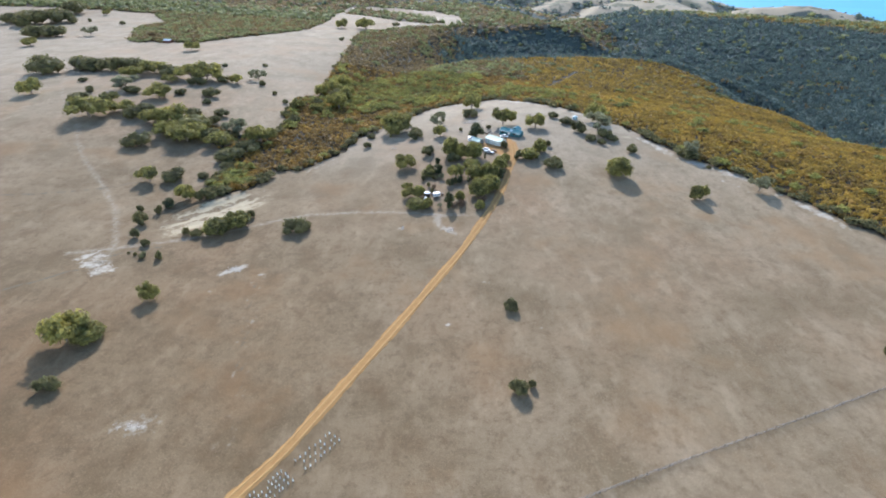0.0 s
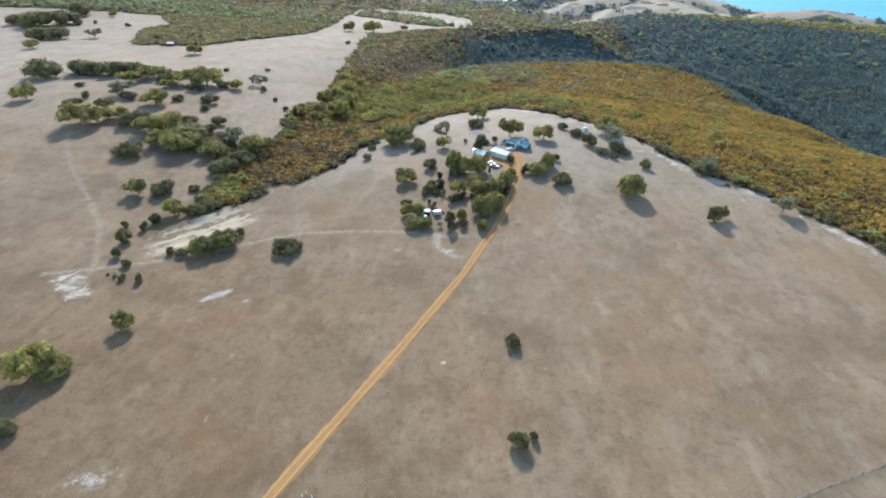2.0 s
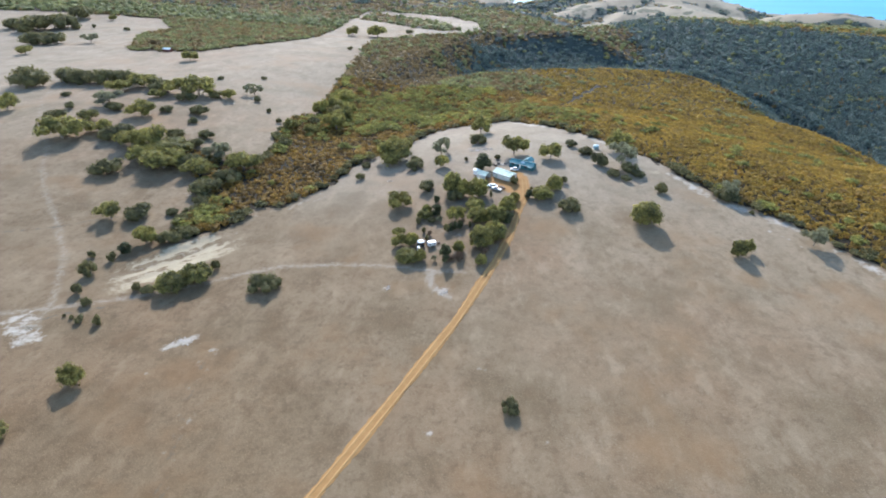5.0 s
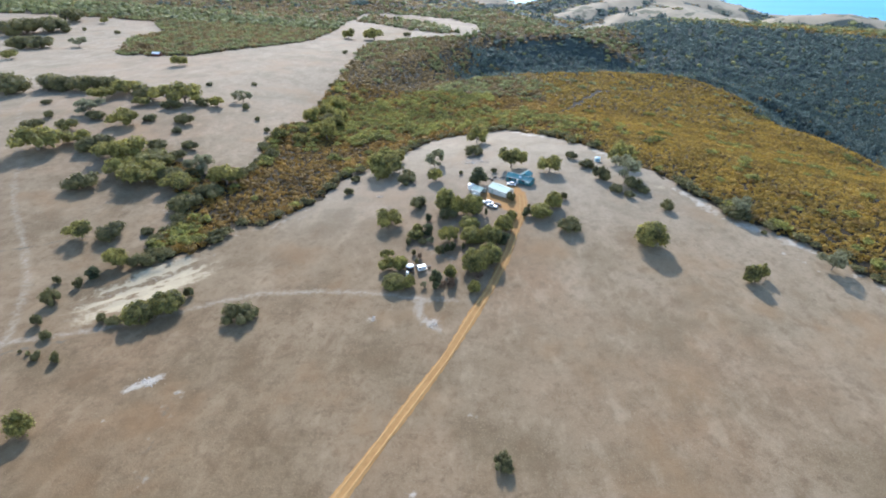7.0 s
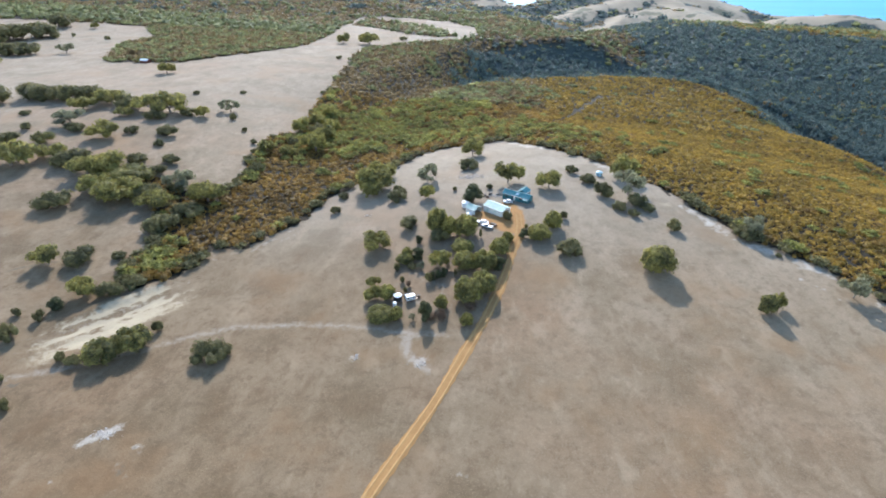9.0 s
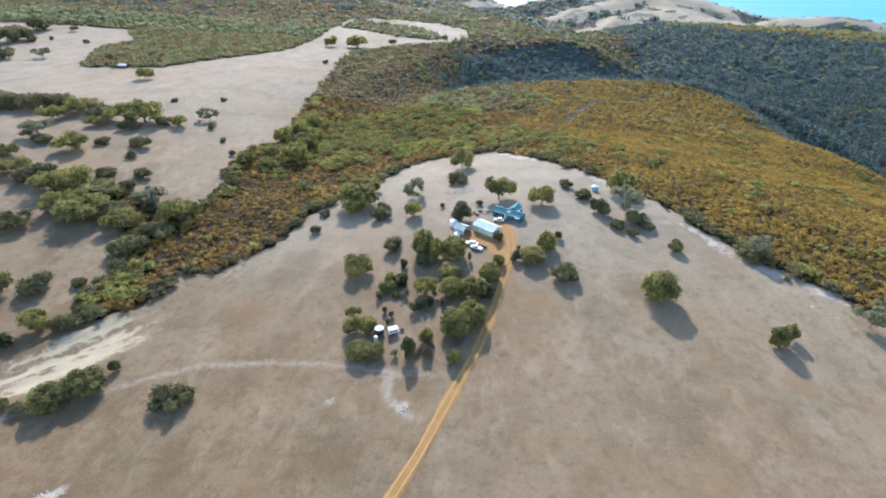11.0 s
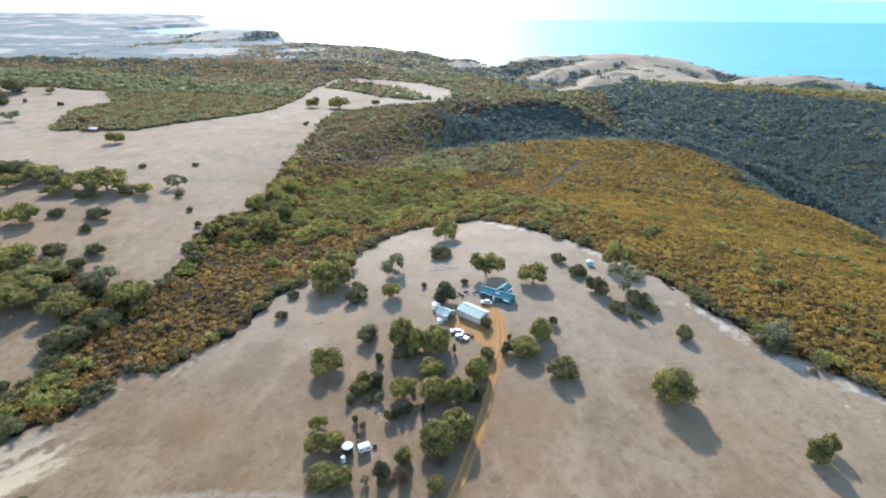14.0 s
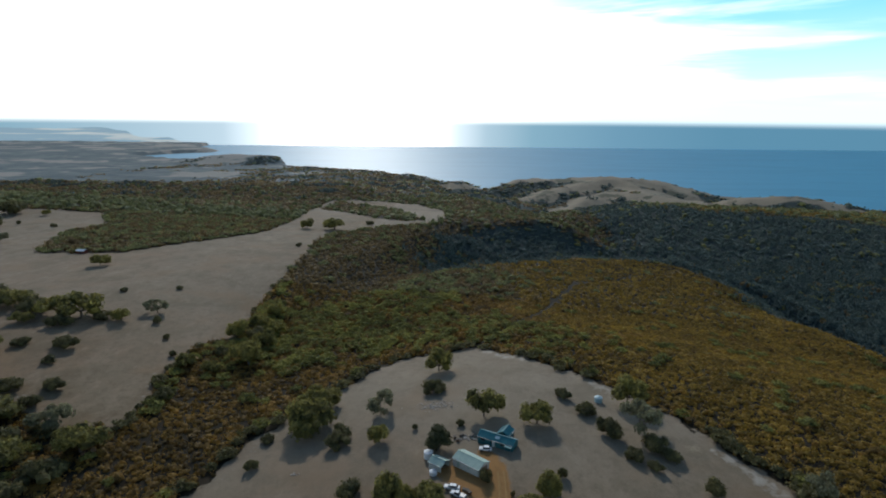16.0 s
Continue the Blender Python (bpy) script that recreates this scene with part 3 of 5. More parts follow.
HOME_TRACK = [(-150, 190), (-110, 203), (-87, 214), (-75, 221), (-61, 226.5), (-38, 228), (-16, 226), (-4, 223), (10, 222)]
SPUR_TRACK = [(-3, 224), (-2, 213), (2, 209), (5, 206)]
WEST_TRACK = [(-131, 180), (-135, 199), (-151, 230), (-172, 258), (-196, 286), (-214, 312), (-226, 335), (-250, 366), (-268, 391), (-290, 425), (-305, 470)]
RUTS = [[(-260, 234), (-210, 240), (-196, 243), (-183, 247), (-170, 252), (-157, 261), (-148, 266)], [(-200, 150), (-156, 164), (-143, 175), (-138, 179)], [(-132, 189), (-127, 192), (-116, 197)]]
WASH = [(-69, 176), (-68, 162), (-65, 154), (-63, 138), (-60.7, 125), (-56.6, 116), (-55.7, 105), (-55, 94)]
SCRAPE = [(-146, 186), (-142.5, 191), (-137.5, 194.5), (-129, 185), (-123.5, 178), (-129.8, 172)]
BARE_SPOTS = [(16, 170, 1.5), (1.6, 145, 1.8), (32.6, 143, 1.2), (-5.1, 126, 1.4), (-79.2, 137, 1.3), (-82.8, 164, 1.4), (-68, 176, 2.4)]
FENCE = [(-30, 58), (34, 82), (59, 92), (88, 103), (127, 118), (190, 142)]
YARD = [(18.5, 303), (21, 299), (25.5, 294), (30, 289.5), (34, 286), (39.5, 287), (40, 296), (39.5, 303), (36.5, 311), (33, 312), (35, 305), (31, 298), (24, 304.5)]


def steps(lo, hi, fine, grow_low, grow_high, far_low, far_high):
    """Grid lines: even inside, wider and wider outside."""
    mid = list(np.arange(lo, hi + fine / 2, fine))
    a, s = [], fine
    while (a[-1] if a else lo) > -far_low:
        s *= grow_low
        a.append((a[-1] if a else lo) - s)
    b, s = [], fine
    while (b[-1] if b else hi) < far_high:
        s *= grow_high
        b.append((b[-1] if b else hi) + s)
    return np.array(a[::-1] + mid + b)


def grid_mesh(name, xs, ys, heights, layers):
    nx, ny = len(xs), len(ys)
    X, Y = np.meshgrid(xs, ys)
    co = np.stack([X, Y, heights(X, Y)], -1).reshape(-1, 3)
    i = np.arange(nx * ny).reshape(ny, nx)
    quads = np.stack([i[:-1, :-1], i[:-1, 1:], i[1:, 1:], i[1:, :-1]], -1).reshape(-1, 4)
    me = raw_mesh(name, co, quads)
    for key, values in layers(co[:, 0], co[:, 1]).items():
        me.attributes.new(key, "FLOAT", "POINT").data.foreach_set("value", np.asarray(values, np.float32))
    return me


def raw_mesh(name, co, faces, smoothed=True):
    """A mesh from arrays of corners and of faces with equal numbers of corners."""
    me = bpy.data.meshes.new(name)
    n, k = faces.shape
    me.vertices.add(len(co))
    me.vertices.foreach_set("co", np.asarray(co, np.float32).ravel())
    me.loops.add(n * k)
    me.loops.foreach_set("vertex_index", faces.astype(np.int32).ravel())
    me.polygons.add(n)
    me.polygons.foreach_set("loop_start", np.arange(0, n * k, k, dtype=np.int32))
    me.polygons.foreach_set("use_smooth", np.full(n, smoothed))
    me.update(calc_edges=True)
    return me


def ground_layers(x, y):
    side = clear_side(x, y)
    grass = hill_grass(x, y)
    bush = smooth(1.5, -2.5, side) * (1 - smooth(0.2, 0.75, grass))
    band = np.exp(-((side - 3.5) / 3.5) ** 2) * smooth(-0.6, 0.5, wobble(x, y, 45, 8) + 0.3)
    near = smooth(620, 420, np.hypot(x, y - 150))
    u, v = dam_axes(x, y)
    v = v + 1.5 * wobble(x, y, 14, 15)
    bank = np.maximum(np.exp(-((v + 5.5) / 5) ** 4 - ((u + 2) / 25) ** 4), np.exp(-((v - 8) / 4.5) ** 4 - ((u - 14) / 17) ** 4))
    hollow = np.exp(-(u / 30) ** 4 - (v / 13) ** 4)
    sand = (0.75 + 0.25 * wobble(x, y, 7, 17)) * np.maximum.reduce([band * near * np.where(x > 40, 0.85, 0.5), 0.4 * hollow, smooth(1.0, -1.4, np.where(within(x, y, SCRAPE), -1, 1) * from_line(x, y, SCRAPE, True) + 0.8 * wobble(x, y, 6, 37)) * (0.72 + 0.12 * wobble(x, y, 5, 38)),
                              np.exp(-((0.77 * (x + 80) + 0.64 * (y - 179)) / 7) ** 4 - ((0.77 * (y - 179) - 0.64 * (x + 80)) / 2.4) ** 2), 0.8 * np.exp(-((x - 2) / 4) ** 2 - ((y - 210) / 4) ** 2),
                              0.9 * np.exp(-((x + 18) / 2.2) ** 2 - ((y - 211.5) / 2) ** 2), 0.7 * np.exp(-((x + 80) / 8) ** 2 - ((y - 102) / 5) ** 2),
                              0.75 * np.exp(-((x - 115) / 5) ** 2 - ((y - 276) / 1.6) ** 2), 0.75 * np.exp(-(from_line(x, y, [(138, 258), (144, 252), (147, 246)]) / 1.3) ** 2)]
                             + [0.8 * np.exp(-((x - sx) ** 2 + ((y - sy) * 1.2) ** 2) / q ** 2) for sx, sy, q in BARE_SPOTS])
    tracks = np.maximum.reduce([0.66 * np.exp(-(from_line(x, y, HOME_TRACK) / 2.3) ** 2), 0.9 * np.exp(-(from_line(x, y, SPUR_TRACK) / 2.2) ** 2),
                                0.6 * np.exp(-(from_line(x, y, WEST_TRACK) / 2.6) ** 2), 0.5 * np.exp(-((from_line(x, y, WASH) - 1.5) / 1.6) ** 2) * smooth(-0.5, 0.4, wobble(x, y, 11, 35)),
                                0.5 * np.exp(-((x - 4) / 15) ** 4 - ((y - 246) / 26) ** 4) * smooth(-0.9, 0.5, wobble(x, y, 13, 36))])
    terrace = smooth(-0.75, 0.1, np.sin(0.85 * v + 0.05 * u + 0.8) + 0.5 * wobble(x, y, 15, 41))
    cream = np.clip(np.maximum(0.8 * bank * smooth(-0.7, 0.2, wobble(x, y, 18, 4) + 0.35), 0.95 * np.exp(-((u - 3) / 27) ** 4 - (v / 10.5) ** 4) * terrace), 0, 1)
    cream = np.maximum(cream, 0.6 * np.exp(-((x - 106) / 5) ** 2 - ((y - 313) / 4) ** 2))
    yd = from_line(x, y, YARD, True)
    clay = np.where(within(x, y, YARD), 1.0, np.exp(-(yd / 1.6) ** 2))
    weed = np.maximum.reduce([0.6 * np.exp(-((x + 37) / 4) ** 2 - ((y - 85) / 4) ** 2), 0.75 * np.exp(-((x + 132.5) / 4.5) ** 2 - ((y - 184) / 2.2) ** 2), 0.6 * np.exp(-((x + 81) / 2.6) ** 2 - ((y - 181.5) / 1.2) ** 2)]
                             + [0.85 * np.exp(-(from_line(x + 0.8 * wobble(x, y, 9, 39), y, q) / 0.75) ** 2) for q in RUTS] + [0.5 * np.exp(-(from_line(x + 1.2 * wobble(x, y, 9, 40), y, WASH) / 0.8) ** 2)])
    return dict(bush=bush, sand=sand, track=tracks, cream=cream, clay=clay, hill=grass, weed=weed, brown=0.55 * smooth(370, 250, y) * smooth(60, -60, x + 14 * wobble(x, y, 70, 9)) + 0.3 * smooth(250, 130, y),
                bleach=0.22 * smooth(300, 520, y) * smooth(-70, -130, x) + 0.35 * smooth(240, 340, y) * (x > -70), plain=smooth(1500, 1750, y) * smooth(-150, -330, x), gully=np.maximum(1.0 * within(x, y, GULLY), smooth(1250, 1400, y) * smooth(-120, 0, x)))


GX = steps(-190, 195, 1.9, 1.034, 1.034, 6500, 6500)
GY = steps(60, 430, 1.9, 1.09, 1.021, 6500, 5600)
ground = tagged(new("ground", grid_mesh("ground", GX, GY, height, ground_layers)), "sun-bleached dry pasture falling to wooded coastal hills", "ground", kind="structure")
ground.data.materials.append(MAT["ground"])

sea = tagged(new("water", raw_mesh("water", np.array([(-9000, 1720, SEA_LEVEL), (9000, 1720, SEA_LEVEL), (9000, 9000, SEA_LEVEL), (-9000, 9000, SEA_LEVEL)]), np.array([[0, 1, 2, 3]]))),
             "blue open sea glittering under the sun", "sea", kind="structure")
sea.data.materials.append(MAT["sea"])


def part(name, bm, material, parent=None, label=""):
    me = bpy.data.meshes.new(name)
    bm.to_mesh(me)
    bm.free()
    me.materials.append(material)
    ob = new(name, me)
    if parent:
        ob.parent = parent
    if label:
        ob["label"] = label
    return ob


def strip(name, pts, half, lift, material, ragged=0.25, seed=1, offset=0.0):
    """A flat strip of road laid on the ground along a line."""
    r = random.Random(seed)
    dense = []
    for (ax, ay), (bx, by) in zip(pts, pts[1:]):
        n = max(1, int(math.hypot(bx - ax, by - ay) / 1.2))
        dense += [(ax + (bx - ax) * k / n, ay + (by - ay) * k / n) for k in range(n)]
    dense.append(pts[-1])
    p = np.array(dense)
    for _ in range(6):
        p[1:-1] = (p[:-2] + 2 * p[1:-1] + p[2:]) / 4
    d = np.gradient(p, axis=0)
    d /= np.linalg.norm(d, axis=1)[:, None]
    nrm = np.stack([-d[:, 1], d[:, 0]], -1)
    cols = [-1.0, -0.6, 0.0, 0.6, 1.0]
    co, nc = [], len(cols)
    for k in range(len(p)):
        w = half * (1 + 0.12 * math.sin(k * 0.21) + ragged * r.uniform(-0.5, 0.5))
        for c in cols:
            q = p[k] + nrm[k] * (c * w + offset)
            co.append((q[0], q[1], 0))
    co = np.array(co)
    co[:, 2] = height(co[:, 0], co[:, 1]) + lift + 0.05 * np.tile([-1.3, 0.2, 1, 0.2, -1.3], len(p))
    i = np.arange(len(p) * nc).reshape(-1, nc)
    quads = np.stack([i[:-1, :-1], i[:-1, 1:], i[1:, 1:], i[1:, :-1]], -1).reshape(-1, 4)[:, ::-1]
    me = raw_mesh(name, co, quads)
    me.materials.append(material)
    return new(name, me)


ROAD = [(-74, 40), (-57, 65), (-48, 80), (-39, 94), (-28.5, 116), (-15, 144), (-1, 174), (8, 193), (15.8, 213), (22.7, 230), (28.9, 249.5), (32, 261.5), (35, 274.5), (37.7, 283), (38.4, 291), (38.6, 301)]
road = tagged(strip("road", ROAD, 1.8, 0.12, MAT["road"]), "orange clay farm track with worn wheel ruts", "track", kind="structure")
for k, off in enumerate((-0.95, 0.95)):
    rut = strip("wheel_rut", ROAD, 0.38, 0.2, MAT["rut"], 0.6, 7 + k, off)
    rut.parent = road


# ---- plants ----
ICO = bmesh.new()
bmesh.ops.create_icosphere(ICO, subdivisions=1, radius=1.0)
BALL_CO = np.array([v.co[:] for v in ICO.verts])
BALL_FACES = np.array([[v.index for v in f.verts] for f in ICO.faces])
ICO.free()


def leaf_cloud(centres, radii, count, size, seed, low=-0.35):
    """Leaf sprays: small bent quads set over the upper shells of lobes."""
    r = np.random.RandomState(seed)
    centres, radii = np.asarray(centres, float), np.asarray(radii, float)
    weight = (radii[:, 0] * radii[:, 1]) / (radii[:, 0] * radii[:, 1]).sum()
    pick = r.choice(len(centres), count, p=weight)
    way = r.normal(size=(count, 3))
    way /= np.linalg.norm(way, axis=1)[:, None]
    way[:, 2] = np.where(way[:, 2] < low, -way[:, 2], way[:, 2])
    at = centres[pick] + way * radii[pick] * r.uniform(0.72, 1.08, (count, 1))
    nrm = way + r.normal(scale=0.34, size=(count, 3))
    nrm /= np.linalg.norm(nrm, axis=1)[:, None]
    side = np.cross(nrm, r.normal(size=(count, 3)))
    side /= np.linalg.norm(side, axis=1)[:, None]
    up = np.cross(nrm, side)
    s = size * r.uniform(0.6, 1.35, (count, 1))
    k = np.stack([at - side * s, at - up * s * 0.55 + nrm * s * 0.15, at + side * s, at + up * s * 0.55 + nrm * s * 0.15], 1).reshape(-1, 3)
    return k, np.arange(count * 4).reshape(-1, 4)


def cores(centres, radii, shrink, seed):
    """Dense insides of lobes, rough balls."""
    r = np.random.RandomState(seed)
    co, faces = [], []
    for c, q in zip(centres, radii):
        b = BALL_CO * (1 + r.uniform(-0.22, 0.22, (len(BALL_CO), 1)))
        co.append(b * np.asarray(q) * shrink + np.asarray(c))
        faces.append(BALL_FACES + len(BALL_CO) * len(faces))
    return np.concatenate(co), np.concatenate(faces)


def joined(name, quads, tris, material):
    """One mesh of leaf quads and core triangles."""
    (qa, qf), (ta, tf) = quads, tris
    co = np.concatenate([qa, ta])
    a, b = np.array([[0, 1, 2], [0, 2, 3]])
    three = np.concatenate([qf[:, a], qf[:, b], tf + len(qa)])
    me = raw_mesh(name, co, three, False)
    me.materials.append(material)
    return me


def limb(bm, a, b, ra, rb):
    """A tapered limb from a to b."""
    a, b = Vector(a), Vector(b)
    d = (b - a)
    m = Matrix.Translation((a + b) / 2) @ d.to_track_quat("Z", "Y").to_matrix().to_4x4()
    bmesh.ops.create_cone(bm, cap_ends=True, segments=6, radius1=ra, radius2=rb, depth=d.length, matrix=m)


def make_plant(kind, seed):
    """A plant one metre high and one metre in crown radius (scaled on placing)."""
    r = random.Random(seed)
    lobes, sizes = [], []
    root = new("tree" if kind in ("gum", "open", "round") else "shrub")
    bm = bmesh.new()
    if kind == "gum":
        for k in range(15):
            a, d = r.uniform(0, 6.28), math.sqrt(r.uniform(0.0, 1)) * 0.72
            lobes.append((d * math.cos(a), d * math.sin(a), 0.64 - 0.38 * d * d + r.uniform(-0.2, 0.08)))
            s = r.uniform(0.26, 0.42)
            sizes.append((s, s * r.uniform(0.8, 1.1), s * 0.7))
        count, leaf, mats, core = 1050, 0.075, "gum", 0.72
    elif kind == "open":
        for k in range(15):
            a, d = r.uniform(0, 6.28), math.sqrt(r.uniform(0.05, 1)) * 0.78
            lobes.append((d * math.cos(a), d * math.sin(a), r.uniform(0.4, 0.85) - 0.12 * d))
            s = r.uniform(0.24, 0.38)
            sizes.append((s, s, s * 0.5))
        count, leaf, mats, core = 800, 0.08, "grey", 0.66
    elif kind == "round":
        for k in range(28):
            a, h = 2.4 * k + r.uniform(-0.3, 0.3), 0.2 + 0.62 * (k + 0.5) / 28
            d = 0.68 * math.sqrt(max(0.05, 1 - ((h - 0.42) / 0.45) ** 2)) * r.uniform(0.72, 1.0)
            lobes.append((d * math.cos(a), d * math.sin(a), h))
            s = r.uniform(0.28, 0.42)
            sizes.append((s, s, s * 0.5))
        count, leaf, mats, core = 1700, 0.07, "gum", 0.8
    elif kind == "oval":
        for k in range(14):
            a, h = r.uniform(0, 6.28), r.uniform(0.12, 0.9)
            d = 0.62 * math.sqrt(max(0.1, 1 - (2 * (h - 0.45)) ** 2)) * r.uniform(0.5, 1)
            lobes.append((d * math.cos(a), d * math.sin(a), h))
            s = r.uniform(0.5, 0.68) * (1.1 - 0.3 * h)
            sizes.append((s, s, s * 0.36))
        count, leaf, mats, core = 900, 0.085, "dark", 0.82
    else:
        for k in range(13):
            a, d = r.uniform(0, 6.28), math.sqrt(r.uniform(0, 1)) * 0.68
            h = (0.5 - 0.34 * d * d) * r.uniform(0.7, 1.35)
            lobes.append((d * math.cos(a), d * math.sin(a), h))
            s = r.uniform(0.3, 0.46)
            sizes.append((s, s * r.uniform(0.8, 1.1), min(h + 0.05, 0.36)))
        count, leaf, mats, core = 760, 0.085, "dry" if kind == "dry" else "olive", 0.5 if kind == "dry" else 0.84
    quads = leaf_cloud(lobes, sizes, count, leaf, seed, -0.5)
    me = joined("crown", quads, cores(lobes, sizes, core, seed), MAT[mats])
    crown = new("crown", me)
    crown.parent = root
    if kind in ("gum", "open", "round"):
        fork = 0.24 if kind != "round" else 0.16
        limb(bm, (0, 0, -0.03), (r.uniform(-0.05, 0.05), 0.02, fork), 0.055, 0.04)
        for c in r.sample(lobes, 6):
            mid = (c[0] * 0.45, c[1] * 0.45, fork + (c[2] - fork) * 0.55)
            limb(bm, (0, 0.0, fork - 0.03), mid, 0.034, 0.022)
            limb(bm, mid, c, 0.022, 0.008)
    else:
        for k in range(4):
            a = k * 1.6 + r.uniform(0, 1)
            limb(bm, (0, 0, -0.03), (0.4 * math.cos(a), 0.4 * math.sin(a), 0.4), 0.05, 0.02)
    part("trunk", bm, MAT["bark"], root)
    return root


LABELS = dict(gum="spreading gum tree with a flat-topped olive crown", open="thin gum tree with an open grey-green crown",
              round="dense rounded gum tree with yellow-green top", oval="dark upright bushy tree", bush="low dense olive-brown shrub on dry grass", dry="reddish-brown half-dead undergrowth shrub")
FORMS = {k: [make_plant(k, 31 * i + 7 + len(k)) for i in range(4)] for k in LABELS}
USED, COUNT = set(), {}


def plant(kind, x, y, h, r, group, seed):
    rnd = random.Random(seed)
    COUNT[kind] = COUNT.get(kind, -1) + 1
    root = FORMS[kind][COUNT[kind] % 4]
    m = pose(x, y, float(height(x, y)) - 0.05, 0, 0, rnd.uniform(0, 360)) @ Matrix.Diagonal((r * rnd.uniform(0.95, 1.05), r * rnd.uniform(0.9, 1.05), h, 1))
    if root.name not in USED:
        USED.add(root.name)
        ob = root
        ob.matrix_basis = m
    else:
        ob = copy_thing(root, m)
        ob.matrix_basis = m
    return tagged(ob, LABELS[kind], "shrub" if kind in ("bush", "dry") else "tree", group)


# kind, x, y, height, crown radius
PLANTS = {}
PLANTS["trees on the open paddock"] = [
    ("round", 86.8, 259.3, 9.8, 7.5), ("round", 117.2, 236.6, 7, 3.8), ("gum", 122.3, 240, 6.1, 2.9), ("bush", 103, 290.4, 4.6, 3.9),
    ("bush", 56.7, 269.7, 6, 6.5), ("bush", 68.5, 348.4, 4, 4.2), ("gum", 55, 328.9, 9.4, 6.6), ("gum", 35.9, 336.1, 11.7, 8.4),
    ("bush", 16.6, 359.6, 5.6, 5.6), ("gum", 18.8, 385.4, 11.2, 8), ("open", -4.1, 343.4, 9.3, 6.5), ("gum", -2.5, 322.3, 7.7, 5.2),
    ("bush", -16.5, 329.3, 4.4, 4.7), ("gum", -29.3, 334, 10.7, 10.3), ("gum", -29.6, 355, 9.2, 8.8), ("bush", -44.7, 328.4, 3.1, 3.4),
    ("bush", -9, 293.6, 5.4, 5.8), ("gum", -21, 277.3, 7.4, 7.3),
]
PLANTS["trees round the farm yard"] = [
    ("oval", 18.3, 315.1, 7.9, 5.1), ("bush", 33.4, 297.2, 4.2, 2.8), ("round", 3.6, 288.3, 10.7, 5.4), ("round", 8.8, 284.9, 8.9, 3.8),
    ("bush", 3.9, 282.6, 5.2, 5.6), ("round", 15.7, 285.2, 8.8, 5.8), ("round", 14.4, 272.8, 4.6, 5), ("gum", 6.1, 262.5, 7.6, 4.9),
    ("round", 15.6, 261.1, 6.3, 5.2), ("round", 22.9, 259.5, 8, 5.2), ("oval", 27.8, 260, 5.1, 3), ("oval", -3.3, 279.8, 3.3, 1.8),
    ("round", -7.2, 268.9, 4.5, 2.6), ("round", -7.8, 265.6, 3.6, 4), ("oval", -3, 267.9, 4.9, 2.5), ("bush", -4.8, 261.4, 2.3, 2.4),
    ("open", -1.2, 260.2, 3.3, 1.8), ("round", 29, 269.9, 6.7, 4.5), ("round", 32.7, 278.9, 4.2, 2.7), ("oval", 39.3, 281.7, 3.6, 2.4),
    ("round", 45.4, 281.3, 5.6, 5.9), ("round", 52, 289.8, 7.2, 4.6), ("bush", 57.5, 297.4, 3.8, 1.9), ("bush", 41, 289.5, 2.2, 0.9),
    ("bush", 21.7, 282.5, 4.3, 0.8), ("bush", 26.7, 329.6, 2.8, 1.9), ("bush", 9.9, 329.4, 2.4, 1.3),
]
PLANTS["trees of the grove by the water tank"] = [
    ("round", 17.1, 240.5, 8.6, 5.6), ("round", 22.3, 245.8, 7.9, 5.1), ("bush", -10.3, 260.1, 3.2, 1.6), ("bush", 2.4, 252.2, 4.1, 1.4),
    ("oval", 3.8, 252.9, 3.5, 1.3), ("oval", 5.9, 253.6, 3.7, 1.3), ("oval", 8, 255.1, 3.9, 1.3), ("round", 16.5, 227.2, 4.5, 2.6),
    ("round", 7.7, 236.7, 4.6, 2.7), ("dry", 8, 230.1, 4.1, 2.1), ("dry", 4.6, 231, 1.9, 2.1), ("dry", 17.5, 236.6, 3, 3.2),
    ("open", -1.8, 230.1, 2.8, 1.4), ("dry", -4.7, 249.1, 2.9, 1.2), ("oval", 2.7, 230, 7, 2.4), ("round", -12.2, 230.7, 4.2, 5.7),
    ("round", -7.2, 230.6, 4.6, 2.7), ("gum", -16.2, 242.2, 5.2, 4.1), ("round", -11.6, 242.3, 5.5, 3.3), ("gum", -17.5, 250.5, 3.6, 3.3),
    ("bush", -7.4, 251.8, 3.1, 1), ("bush", -5.6, 245.1, 3, 0.9), ("bush", 8.9, 263.8, 2.4, 1), ("bush", 11.9, 254.9, 3.8, 1),
]
PLANTS["shrubs along the bush edge"] = [
    ("gum", 93.4, 344.1, 11.9, 8.1), ("bush", 75, 335.4, 4.5, 4.9), ("bush", 79.3, 320.4, 6.7, 5.8), ("open", 90.7, 322.3, 11.5, 8.1),
    ("bush", 92.3, 311.9, 5.3, 5.7), ("bush", 95.9, 307.3, 3.6, 3.9), ("bush", 83.1, 306.9, 3.8, 4.1), ("bush", 88.1, 300.9, 3.1, 3.3),
    ("bush", 131, 287.8, 5.6, 6.1), ("open", 134, 289.3, 8.7, 5.7), ("bush", 132.2, 299, 2.8, 3.1), ("open", 152, 247.6, 8.7, 5.7),
    ("bush", 137.8, 273, 1.6, 1.7),
]
